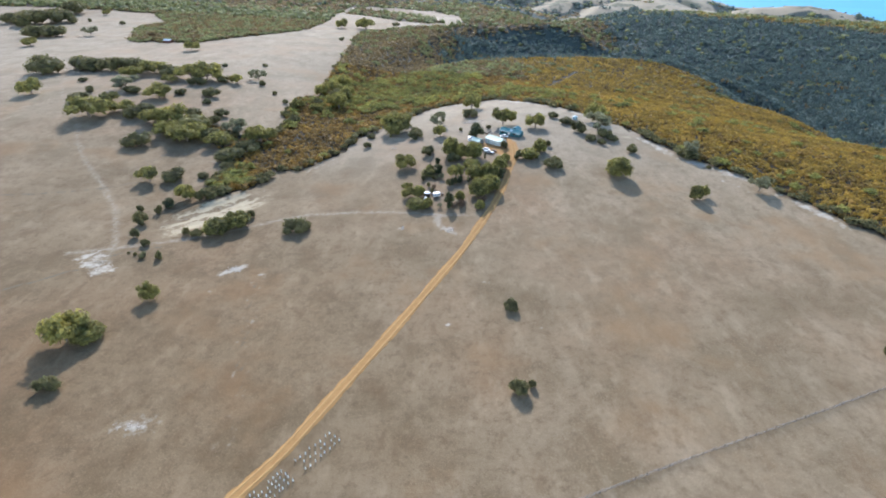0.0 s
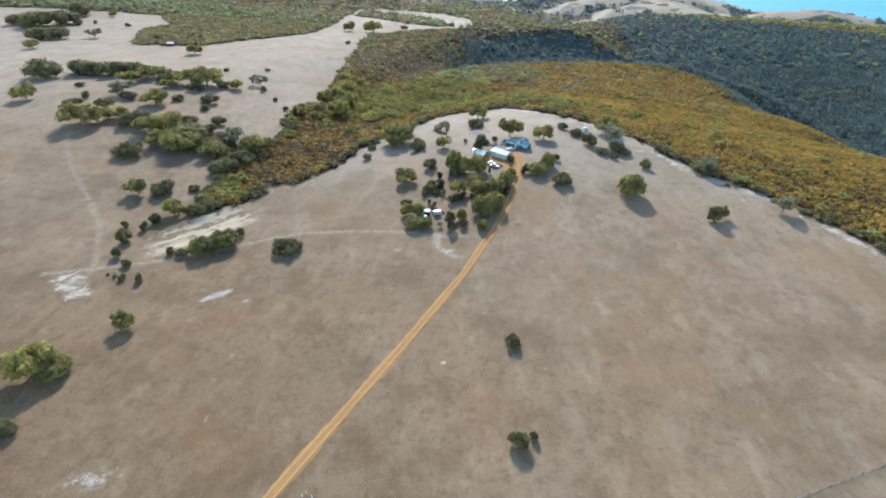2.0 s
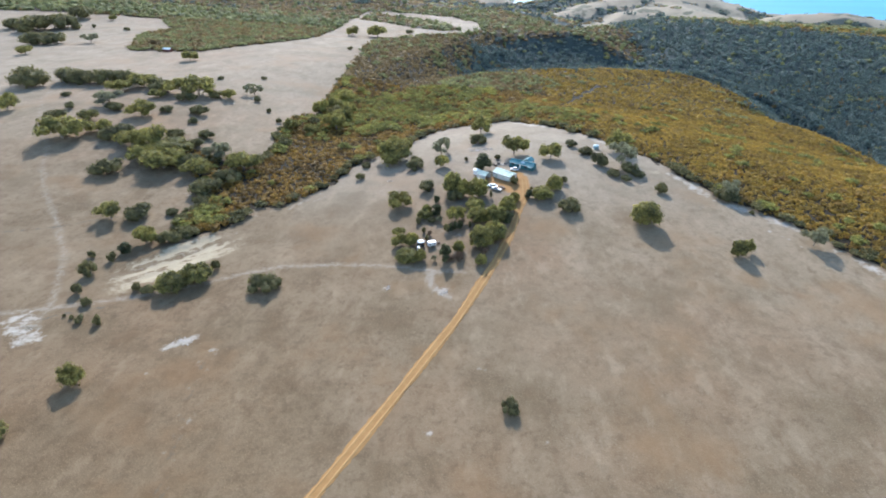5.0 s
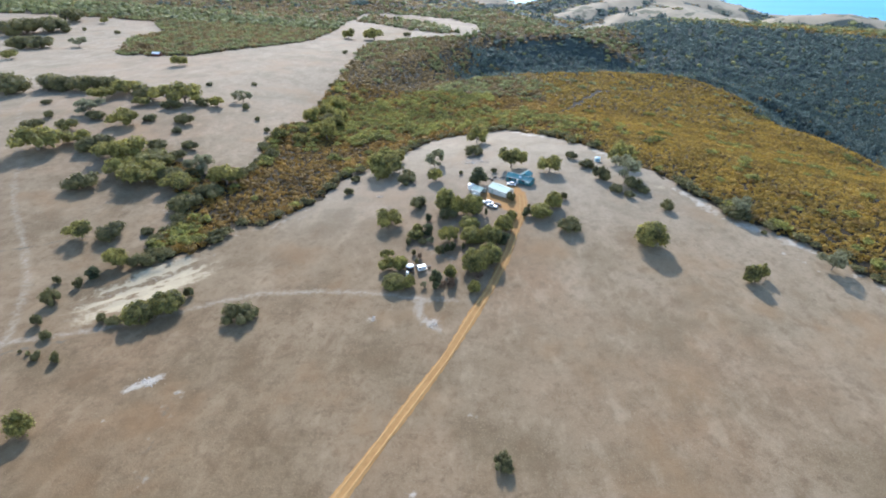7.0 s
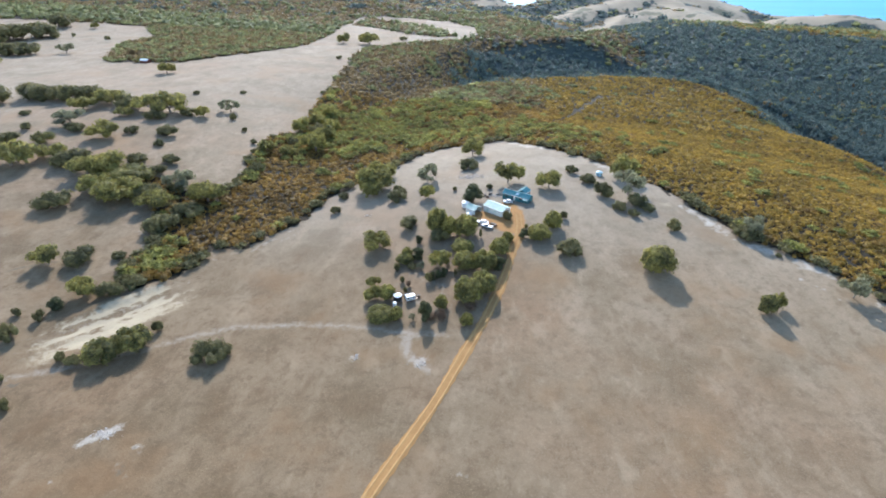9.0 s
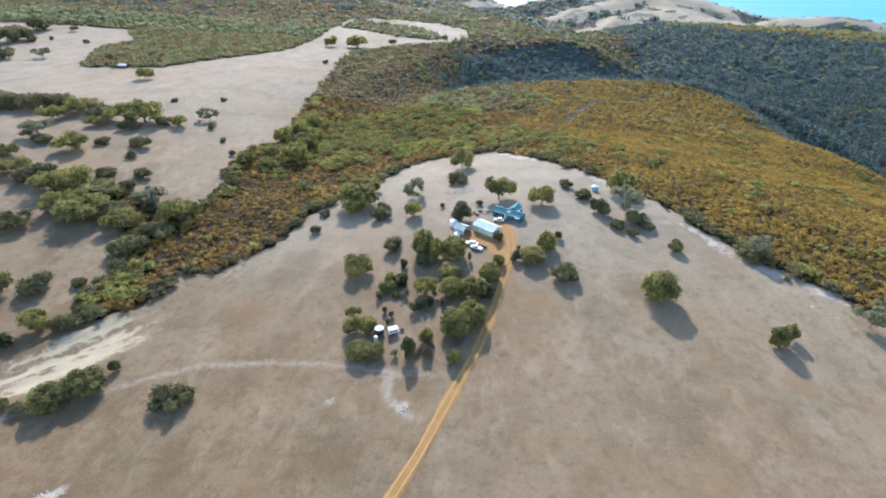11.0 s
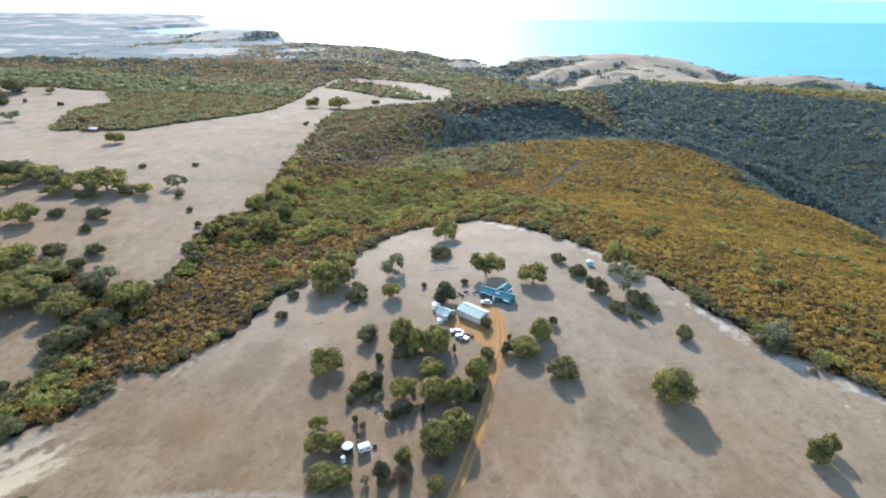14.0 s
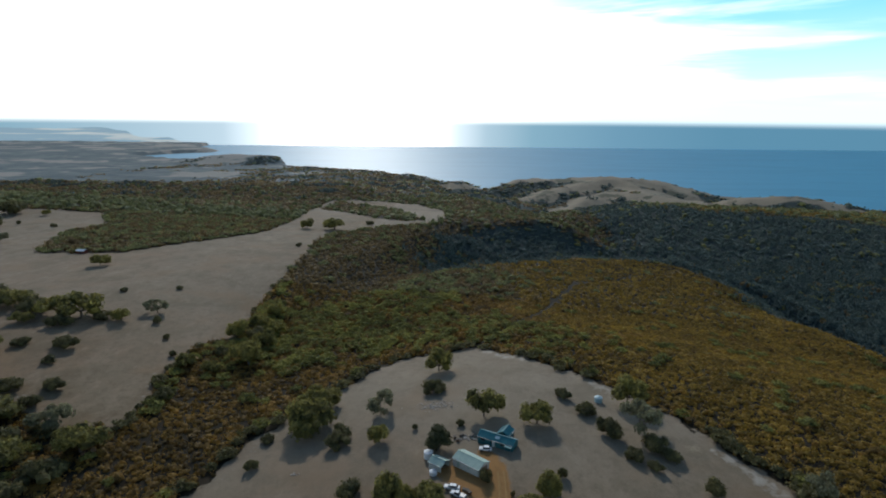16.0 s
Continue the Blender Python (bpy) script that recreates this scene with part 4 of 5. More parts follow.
PLANTS["lone trees on the pasture"] = [
    ("gum", -102.7, 159.4, 7.1, 4.7), ("bush", -110.7, 115.3, 4, 4.3), ("gum", -117.6, 136, 11.4, 8.2), ("round", -111.6, 137.2, 5.1, 6),
    ("bush", 23.3, 154.2, 3.7, 3.3), ("bush", 22, 115.8, 4.5, 3.1), ("bush", 25.8, 117.4, 2.9, 1.3), ("bush", 137, 133, 3.3, 1.3),
    ("bush", -63.2, 210.8, 6, 6.5), ("round", -96.7, 209.6, 6.8, 6.7), ("round", -90.4, 215.7, 7.2, 6.3), ("bush", -86.8, 224.7, 4.2, 1.9),
    ("bush", -109.7, 208.2, 3.7, 2), ("bush", -104.4, 207, 3.2, 3.5), ("bush", -112, 187.6, 3.7, 1.8), ("bush", -118.3, 188.6, 2.4, 2.1),
    ("bush", -122.5, 189.9, 1.6, 1), ("bush", -125.6, 190.9, 1.1, 0.7),
]
PLANTS["shrubs round the dam"] = [
    ("bush", -132.9, 217.4, 6.5, 3.8), ("bush", -129.6, 204.6, 4.4, 2.3), ("bush", -122.3, 198, 3.4, 2.3), ("bush", -139.5, 230.5, 3, 2.1),
    ("oval", -128.2, 235, 4.3, 2.9), ("bush", -130.3, 228.6, 4.2, 2.2), ("gum", -150.3, 263.3, 8.8, 7.2), ("bush", -137.3, 265.9, 6.7, 7.3),
    ("bush", -125.5, 270.9, 3.3, 3.5), ("gum", -123.9, 243.5, 8.5, 5.9), ("bush", -115, 245.1, 5.5, 5.9), ("bush", -108.7, 250.6, 4.7, 5.1),
]
PLANTS["scrub on the western pasture"] = [
    ("gum", -227.1, 350.5, 14.7, 16.1), ("gum", -212.5, 364.7, 8.3, 9.1), ("bush", -197.5, 356.2, 8.7, 10.4), ("gum", -184.8, 347.9, 10.2, 11.2),
    ("gum", -173.4, 350.4, 13.1, 11.3), ("round", -159.6, 342.6, 8, 13.5), ("gum", -168.1, 329, 9.8, 10.7), ("gum", -154.3, 321.8, 11.7, 12.8),
    ("bush", -144.3, 325.4, 8, 9.7), ("gum", -132, 315.7, 9.5, 10.4), ("open", -131.3, 340.5, 11, 8.7), ("bush", -178.2, 310.3, 7.7, 9.3),
    ("gum", -111.3, 325.1, 11.5, 10.7), ("bush", -114.6, 308.8, 7, 8.4), ("bush", -119.7, 294.7, 7.1, 8.6), ("bush", -167.4, 367.9, 5.5, 6.7),
    ("bush", -150.5, 369.8, 5.1, 6.2), ("bush", -150.3, 354.1, 5.6, 5.5),
]
PLANTS["scattered trees of the western field"] = [
    ("bush", -322.5, 465.8, 14, 16.9), ("gum", -294, 397.3, 12, 9.8), ("bush", -277.5, 433.8, 3.4, 4.1), ("bush", -256.4, 404.8, 4.6, 5),
    ("bush", -251.6, 381.9, 6.5, 7.9), ("gum", -231, 383.7, 7.2, 7.9), ("open", -236.6, 417.6, 9.3, 10.2), ("bush", -226.5, 406.9, 5.5, 6.7),
    ("gum", -247.2, 448.1, 9.7, 10.2), ("gum", -204.3, 398.7, 10.5, 10.4), ("bush", -193.2, 409.8, 4.6, 5), ("bush", -171.9, 411, 6.5, 7.9),
    ("bush", -169, 393.9, 3.6, 4.3), ("gum", -166.5, 453, 8.6, 6.7), ("open", -154.8, 471.3, 8.9, 7.6), ("bush", -147, 456.4, 4.4, 3.1),
    ("bush", -132.1, 434.2, 3.3, 2.4), ("bush", -118.4, 412.2, 3.5, 2.8), ("bush", -108.4, 377.2, 3.4, 2.1),
]
PLANTS["row of shrubs on the western field"] = [
    ("bush", -304, 474, 11.6, 13.9), ("bush", -287.7, 474.4, 11.6, 13.9), ("bush", -270.5, 472.9, 11.5, 13.9), ("bush", -255.9, 476.6, 10.6, 12.7),
    ("gum", -237.4, 465.9, 11.4, 12.5), ("bush", -220.9, 461.4, 8.7, 10.5), ("gum", -202.6, 454, 12.5, 13.4), ("gum", -190.2, 454.4, 15, 14.7),
    ("bush", -194.4, 506.2, 3, 3.4), ("bush", -192.3, 438.7, 6.4, 7.7), ("bush", -177.2, 452.8, 5.6, 6.7), ("gum", -214.3, 439.6, 6.5, 7.1),
    ("bush", -162.9, 520.5, 2.6, 2.8),
]
PLANTS["trees of the far field"] = [
    ("bush", -457.8, 662.2, 14.3, 17.2), ("bush", -438.2, 661.5, 12.1, 14.6), ("open", -403.3, 670, 11.1, 8.7), ("bush", -522, 751.7, 20.1, 24.2),
    ("bush", -505.2, 771.4, 18.9, 22.8), ("bush", -558.4, 768.5, 14.7, 17.8), ("bush", -484.1, 772.9, 8.2, 9.9), ("gum", -250.5, 575, 10.6, 8.3),
    ("bush", -417.9, 769.8, 4.5, 4.9), ("bush", -528.6, 850.4, 18, 21.7), ("gum", -426.3, 599.4, 8.6, 9.4), ("gum", -143.5, 821.5, 13.2, 10.6),
    ("gum", -109.7, 819.4, 16.4, 17.9), ("bush", -73.8, 877, 5.6, 6.7), ("gum", -480, 848.9, 8.6, 6.5), ("bush", -468.9, 785.3, 4.6, 4),
    ("bush", -121.8, 690.7, 4.1, 3.6),
]
PLANTS["trees on the bush spur"] = [
    ("gum", -77.7, 406.7, 14.4, 9.9), ("gum", -97.6, 448.7, 11.5, 7.8), ("bush", -86.3, 451.1, 6.8, 7.4), ("gum", -105.5, 398.6, 9.4, 6.2),
    ("bush", -100.3, 365.8, 6.2, 5.3), ("bush", -44.9, 311.4, 3.6, 2.8), ("gum", -31.4, 337, 13.7, 9.6), ("bush", -17.3, 322.1, 5.1, 5.5),
    ("gum", -80.7, 420, 9.5, 7), ("gum", -78.1, 436, 11, 8), ("gum", -79.3, 460, 10, 7.5), ("gum", -91.6, 469, 9, 7), ("gum", -88, 492, 10, 8),
    ("gum", -92, 395, 7, 6), ("bush", -95, 420, 5, 5),
]

for group, rows in PLANTS.items():
    for k, (kind, x, y, h, r) in enumerate(rows):
        plant(kind, x, y, h, r, group, 1000 + 13 * k + len(group))


def clumps(name, xs, ys, rad, tall, material, seed, leaves=0, label="", spray=0.5, lift=0.0, core=0.6):
    """Low scrub: rough domes with leaf sprays, all in one mesh."""
    r = np.random.RandomState(seed)
    n = len(xs)
    z = height(xs, ys) + lift
    nb = len(BALL_CO)
    size = np.stack([rad * r.uniform(0.8, 1.25, n), rad * r.uniform(0.8, 1.25, n), tall], -1)
    b = BALL_CO[None] * (1 + r.uniform(-0.27, 0.27, (n, nb, 1)))
    a = r.uniform(0, 6.28, n)
    rot = np.stack([b[..., 0] * np.cos(a)[:, None] - b[..., 1] * np.sin(a)[:, None], b[..., 0] * np.sin(a)[:, None] + b[..., 1] * np.cos(a)[:, None], b[..., 2]], -1)
    mid = np.stack([xs, ys, z + 0.25 * tall], -1)
    ball = rot * size[:, None] * (core if leaves else 0.95) + mid[:, None]
    tf = (BALL_FACES[None] + nb * np.arange(n)[:, None, None]).reshape(-1, 3)
    if leaves:
        q = leaf_cloud(mid, size, n * leaves, spray, seed, -0.1)
    else:
        q = (np.zeros((0, 3)), np.zeros((0, 4), int))
    me = joined(name, q, (ball.reshape(-1, 3), tf), material)
    return tagged(new(name, me), label, "scrub", kind="stuff")


def crowns(name, xs, ys, rad, tall, material, seed, leaves, label, spray):
    """Rounded tree crowns, each of a top lobe and a ring of lower ones, all in one mesh."""
    r = np.random.RandomState(seed)
    n, m = len(xs), 8
    a = r.uniform(0, 6.28, (n, 1)) + np.arange(m) * 6.28 / (m - 1) + r.uniform(-0.3, 0.3, (n, m))
    d = rad[:, None] * np.where(np.arange(m) == 0, 0.1, 0.62) * r.uniform(0.7, 1.2, (n, m))
    up = tall[:, None] * np.where(np.arange(m) == 0, 0.82, 0.6) * r.uniform(0.7, 1.12, (n, m))
    size = np.repeat(rad, m) * r.uniform(0.36, 0.55, n * m)
    clumps(name, (xs[:, None] + d * np.cos(a)).ravel(), (ys[:, None] + d * np.sin(a)).ravel(), size, size * 0.62, material, seed + 1, leaves, label, spray, up.ravel() - size * 0.3)


def scatter(x0, x1, y0, y1, gap, seed):
    r = np.random.RandomState(seed)
    x, y = np.meshgrid(np.arange(x0, x1, gap), np.arange(y0, y1, gap))
    return x.ravel() + r.uniform(-0.55, 0.55, x.size) * gap, y.ravel() + r.uniform(-0.55, 0.55, x.size) * gap, r


FIRE_BREAK = [(36, 416), (60, 457), (92, 521), (122, 590), (150, 652), (198, 690), (241, 735), (262, 752)]


def greenness(x, y):
    g = 0.9 * np.exp(-((y - 462 + 0.25 * x) / 34) ** 2) * smooth(150, 60, x) * smooth(-140, -60, x)
    g = g + 0.75 * np.exp(-((x + 100) / 22) ** 2 - ((y - 450) / 60) ** 2) + 0.9 * np.exp(-((x + 105) / 14) ** 2 - ((y - 262) / 20) ** 2)
    g = g + (0.55 - 0.75 * smooth(880, 1050, y + 0.1 * x)) * smooth(-60, -160, x) * smooth(480, 640, y) + 0.4 * smooth(600, 760, y) * np.maximum(smooth(110, 20, x), smooth(900, 1000, y))
    g = g + 0.85 * np.exp(-(from_line(x, y, [(-60, 432), (-22, 510), (20, 590), (50, 640)]) / 40) ** 2)
    edge = clear_side(x, y)
    return g + 0.5 * np.exp(-((edge + 4) / 5) ** 2)


def bushland(x0, x1, y0, y1, gap, seed, test, base, tall, leaves, spray, tag):
    x, y, r = scatter(x0, x1, y0, y1, gap, seed)
    ok = (clear_side(x, y) < -1.0) & (hill_grass(x, y) < 0.45) & test(x, y) & (height(x, y) > SEA_LEVEL + 4)
    x, y = x[ok], y[ok]
    g = greenness(x, y) + 0.3 * wobble(x, y, 60, 21) + 0.28 * r.normal(size=len(x))
    gold = np.maximum(smooth(30, 120, x) * smooth(900, 760, y), 0.8 * within(x, y, PLATEAU)) + 0.25 * wobble(x, y, 80, 25) + 0.2 * r.normal(size=len(x))
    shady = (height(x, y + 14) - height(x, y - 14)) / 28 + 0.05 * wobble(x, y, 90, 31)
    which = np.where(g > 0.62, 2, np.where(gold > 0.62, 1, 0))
    # slopes facing away from the sun get the leaves with painted shade
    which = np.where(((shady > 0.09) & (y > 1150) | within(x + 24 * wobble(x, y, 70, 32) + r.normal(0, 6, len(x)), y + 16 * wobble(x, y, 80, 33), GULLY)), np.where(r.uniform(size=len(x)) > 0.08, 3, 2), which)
    rad = gap * base * r.uniform(0.3, 1.05, len(x)) ** 0.8 * np.where(which == 3, r.uniform(0.7, 1.6, len(x)), np.where(which == 2, 1.45, 1.0))
    hi = tall * r.uniform(0.6, 1.25, len(x)) * np.where(which == 3, 2.5 if tag == "mid" else 1.9, np.where(which == 2, 2.1, 1.0))
    hi = np.where(shady > 0.4, 0.55 * hi, hi)
    gone = from_line(x, y, FIRE_BREAK) < 0.5 * rad + 1.0
    which = np.where(gone, 9, which)
    lip = clear_side(x, y) > -4.5
    which = np.where(lip & ~gone & (tag == "near"), 4, which)
    if tag != "far":
        lot = r.uniform(size=len(x))
        which = np.where((which == 2) & (lot > 0.62) | (which == 4) & (lot > 0.6), 0, which)
    hi = np.where((which < 2) & (tag == "near"), hi * 0.72, hi)
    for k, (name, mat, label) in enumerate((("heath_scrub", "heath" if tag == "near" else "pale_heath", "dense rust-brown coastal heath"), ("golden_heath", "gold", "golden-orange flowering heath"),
                                            ("mallee_scrub", "mallee" if tag == "near" else "pale_mallee", "dense green mallee scrub"), ("gully_forest", "far", "forest of the shady gullies, shade and haze in its leaf colour"), ("edge_scrub", "olive", "taller dark shrubs along the bush edge"))):
        s = which == k
        if k in (2, 4) and tag != "far" and s.sum() > 12:
            size = r.uniform(0.8, 1.35, s.sum())
            few = r.uniform(size=s.sum()) < (0.55 if tag == "near" else 0.5)
            s[s] = few
            size = size[few]
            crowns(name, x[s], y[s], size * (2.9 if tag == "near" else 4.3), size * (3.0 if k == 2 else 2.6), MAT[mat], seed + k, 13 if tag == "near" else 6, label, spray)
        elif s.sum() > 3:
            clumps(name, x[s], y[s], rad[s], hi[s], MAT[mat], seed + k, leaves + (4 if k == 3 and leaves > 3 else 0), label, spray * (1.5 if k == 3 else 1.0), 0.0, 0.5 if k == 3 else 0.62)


near_zone = lambda x, y: (y < 560) & (x < 330) & (x > -200) & (y > 150 - 0.2 * x)
mid_zone = lambda x, y: ~near_zone(x, y) & (y < 900) & (y > 260) & (np.abs(x) < 0.9 * y + 60)
far_zone = lambda x, y: (y >= 900) & (y < 1500) & (np.abs(x) < 0.85 * y)
coast_zone = lambda x, y: (y >= 1500) & (y < 2900) & (x < 0.9 * y) & (wobble(x, y, 420, 27) > 1.7 * smooth(-250, -900, x) - 1.2)
bushland(-200, 330, 150, 560, 2.75, 41, near_zone, 0.92, 1.75, 13, 0.5, "near")
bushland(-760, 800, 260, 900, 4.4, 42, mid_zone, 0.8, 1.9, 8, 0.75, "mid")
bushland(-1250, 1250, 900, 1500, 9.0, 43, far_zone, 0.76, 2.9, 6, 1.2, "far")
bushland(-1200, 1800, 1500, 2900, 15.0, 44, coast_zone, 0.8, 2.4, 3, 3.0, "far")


# ---- farm things ----
MAT.update(
    pale_roof=plain_material("pale_green_steel", (0.43, 0.54, 0.44), (0.36, 0.46, 0.385), 0.6, 0.45, 0.1),
    pale_wall=plain_material("cream_wall", (0.66, 0.66, 0.60), (0.56, 0.57, 0.52), 0.7, 0.6),
    teal_roof=plain_material("teal_steel", (0.026, 0.145, 0.165), (0.038, 0.19, 0.205), 0.5, 0.4, 0.1),
    teal_wall=plain_material("dark_teal_wall", (0.02, 0.10, 0.11), (0.03, 0.13, 0.14), 0.6, 0.6),
    shade=plain_material("near_black_finish", (0.02, 0.022, 0.022), (0.035, 0.035, 0.032), 0.8, 0.8),
    white=plain_material("white_paint", (0.82, 0.82, 0.80), (0.76, 0.76, 0.74), 0.5, 0.35, bump=0.05),
    tyre=plain_material("tyre_rubber", (0.02, 0.02, 0.02), (0.03, 0.03, 0.03), 3.0, 0.85),
    glass=plain_material("tinted_glass", (0.02, 0.025, 0.03), (0.03, 0.035, 0.04), 1.0, 0.12, bump=0.0, spec=0.6),
    metal=plain_material("grey_metal", (0.30, 0.30, 0.30), (0.22, 0.22, 0.22), 2.0, 0.4, 0.8),
    blue=plain_material("faded_blue_plastic", (0.38, 0.52, 0.55), (0.30, 0.44, 0.48), 0.8, 0.5),
    stone=plain_material("pale_rubble", (0.46, 0.40, 0.33), (0.34, 0.29, 0.235), 1.3, 0.95, bump=0.6),
    timber=plain_material("weathered_timber", (0.20, 0.165, 0.125), (0.13, 0.105, 0.08), 2.5, 0.9),
    rust=plain_material("rusty_scrap", (0.22, 0.11, 0.06), (0.14, 0.08, 0.05), 2.0, 0.85),
    red=plain_material("dull_red_wall", (0.16, 0.05, 0.035), (0.12, 0.045, 0.03), 1.0, 0.8),
)


def box(bm, size, at, bevel=0.0, turn=0.0):
    """A box, with bevelled edges if asked for."""
    made = bmesh.ops.create_cube(bm, size=1.0, matrix=Matrix.Translation(at) @ Matrix.Rotation(turn, 4, "Z") @ Matrix.Diagonal((*size, 1)))
    if bevel:
        edges = {e for v in made["verts"] for e in v.link_edges}
        bmesh.ops.bevel(bm, geom=list(edges), offset=bevel, segments=2, affect="EDGES", profile=0.6)


def base_at(name, x, y, turn, label, category, group="", lift=0.0):
    root = new(name)
    root.matrix_basis = pose(x, y, float(height(x, y)) + lift, 0, 0, turn)
    return tagged(root, label, category, group)


def one_box(name, size, at, material, parent, bevel=0.02, label=""):
    bm = bmesh.new()
    box(bm, size, at, bevel)
    return part(name, bm, material, parent, label)


def roof_sheet(name, length, run, rise, eave, side, over, material, parent):
    """One corrugated slope of a gable roof, ridge along x."""
    n = int(length / 0.25)
    co, faces = [], []
    for k in range(n + 1):
        x = -length / 2 - over + (length + 2 * over) * k / n
        dz = 0.035 if k % 2 else 0.0
        slope = rise / run
        for lift in (0.0, -0.06):
            co.append((x, side * (run + over), eave - slope * over + dz + lift))
            co.append((x, 0.0, eave + rise + dz + lift))
    for k in range(n):
        a = 4 * k
        faces += [(a, a + 4, a + 5, a + 1), (a + 2, a + 3, a + 7, a + 6), (a, a + 2, a + 6, a + 4)]
    me = raw_mesh(name, np.array(co), np.array(faces), False)
    me.materials.append(material)
    ob = new(name, me)
    ob.parent = parent
    return ob


def gable_wall(name, width, eave, rise, x, material, parent, thick=0.12):
    bm = bmesh.new()
    ring = [(-width / 2, 0), (width / 2, 0), (width / 2, eave), (0, eave + rise - 0.08), (-width / 2, eave)]
    vs = [[bm.verts.new((x + s * thick / 2, a, b - (0.4 if b == 0 else 0))) for a, b in ring] for s in (-1, 1)]
    bm.faces.new(vs[0][::-1])
    bm.faces.new(vs[1])
    for k in range(5):
        j = (k + 1) % 5
        bm.faces.new((vs[0][k], vs[0][j], vs[1][j], vs[1][k]))
    bmesh.ops.recalc_face_normals(bm, faces=bm.faces)
    return part(name, bm, material, parent)


def gable_shed(name, x, y, turn, length, width, eave, rise, roof, wall, label, category, open_end=None):
    root = base_at(name, x, y, turn, label, category)
    for s in (-1, 1):
        roof_sheet("roof", length, width / 2, rise, eave, s, 0.25, MAT[roof], root)
        one_box("wall", (length - 0.26, 0.12, eave + 0.4), (0, s * (width / 2 - 0.06), (eave - 0.4) / 2), MAT[wall], root, 0.01)
        if open_end != s:
            gable_wall("gable_wall", width, eave, rise, s * (length / 2 - 0.06), MAT[wall], root)
    one_box("ridge_cap", (length + 0.5, 0.36, 0.06), (0, 0, eave + rise + 0.06), MAT[roof], root, 0.02)
    for s in (-1, 1):
        one_box("gutter", (length + 0.4, 0.14, 0.12), (0, s * (width / 2 + 0.3), eave - 0.16), MAT["metal"], root, 0.03)
    return root


shed = gable_shed("shed", 29.3, 304.4, -40.5, 10.3, 5.8, 2.7, 1.2, "pale_roof", "pale_wall", "pale green steel farm shed with cream walls", "shed")
one_box("roller_door", (0.06, 3.0, 2.4), (5.16, 0.4, 1.2), MAT["metal"], shed, 0.01, "grey roller door")
one_box("door", (0.9, 0.06, 2.0), (-3.0, -2.92, 1.0), MAT["pale_roof"], shed, 0.01)
one_box("window", (0.9, 0.05, 0.6), (1.2, -2.92, 1.6), MAT["pale_roof"], shed, 0.01)

barn = gable_shed("farmhouse", 39.2, 316.4, -30, 13.0, 4.6, 2.5, 1.2, "teal_roof", "teal_wall", "long teal farmhouse with a gabled steel roof", "house")
for k in range(3):
    one_box("window", (1.3, 0.05, 0.9), (-4.6 + 3.6 * k, -2.33, 1.6), MAT["glass"], barn, 0.01)
one_box("door", (0.95, 0.06, 2.05), (-0.6, -2.33, 1.02), MAT["pale_wall"], barn, 0.01, "cream door")
one_box("roof_panel", (1.6, 1.1, 0.05), (0, 0, 0), MAT["blue"], barn, 0.01, "pale blue roof panel").matrix_basis = pose(0.4, -1.25, 3.2, math.degrees(math.atan2(1.3, 2.3)), 0, 0)
one_box("awning", (2.4, 1.6, 0.06), (5.2, -3.0, 2.2), MAT["teal_roof"], barn, 0.01)
for s in (-1, 1):
    one_box("awning_post", (0.08, 0.08, 2.4), (5.2 + 1.1 * s, -3.7, 1.1), MAT["metal"], barn, 0.0)
annex = gable_shed("annex", 42.4, 320.4, 60, 5.0, 4.2, 2.4, 1.2, "teal_roof", "teal_wall", "small teal annex with a gabled steel roof", "house")
one_box("window", (0.05, 1.2, 0.9), (2.63, 0, 1.5), MAT["glass"], annex, 0.01)

carport = gable_shed("carport", 18.9, 305.2, -36, 5.0, 4.6, 2.3, 1.1, "pale_roof", "pale_wall", "small pale green carport with an open dark bay", "shed", open_end=1)
# added near-black sheet that paints the shade inside the bay
one_box("back_shade", (0.06, 4.2, 2.2), (-1.6, 0, 1.1), MAT["shade"], carport, 0.0)


def water_tank(x, y, radius, tall, roof, wall, label, lift=0.0, stand=False):
    root = base_at("water_tank", x, y, 17, label, "water tank")
    bm = bmesh.new()
    for k in range(6):
        z0, z1 = lift + tall * k / 6, lift + tall * (k + 1) / 6
        bmesh.ops.create_cone(bm, cap_ends=True, segments=28, radius1=radius * (1.0 if k % 2 else 1.03), radius2=radius * (1.03 if k % 2 else 1.0), depth=z1 - z0,
                              matrix=Matrix.Translation((0, 0, (z0 + z1) / 2)))
    part("shell", bm, MAT[wall], root)
    bm = bmesh.new()
    bmesh.ops.create_cone(bm, cap_ends=True, segments=28, radius1=radius * 1.06, radius2=0.2, depth=radius * 0.28, matrix=Matrix.Translation((0, 0, lift + tall + radius * 0.14)))
    part("roof", bm, MAT[roof], root)
    bm = bmesh.new()
    bmesh.ops.create_cone(bm, cap_ends=True, segments=14, radius1=0.25, radius2=0.22, depth=0.12, matrix=Matrix.Translation((radius * 0.5, 0, lift + tall + radius * 0.2)))
    part("hatch", bm, MAT["metal"], root)
    if stand:
        one_box("platform", (radius * 2.2, radius * 2.2, 0.15), (0, 0, lift - 0.08), MAT["timber"], root)
        for a in (-1, 1):
            for b in (-1, 1):
                one_box("post", (0.18, 0.18, lift + 0.2), (a * radius * 0.9, b * radius * 0.9, lift / 2 - 0.2), MAT["timber"], root)
            one_box("brace", (0.1, radius * 1.9, 0.14), (a * radius * 0.9, 0, lift * 0.5), MAT["timber"], root)
    return root


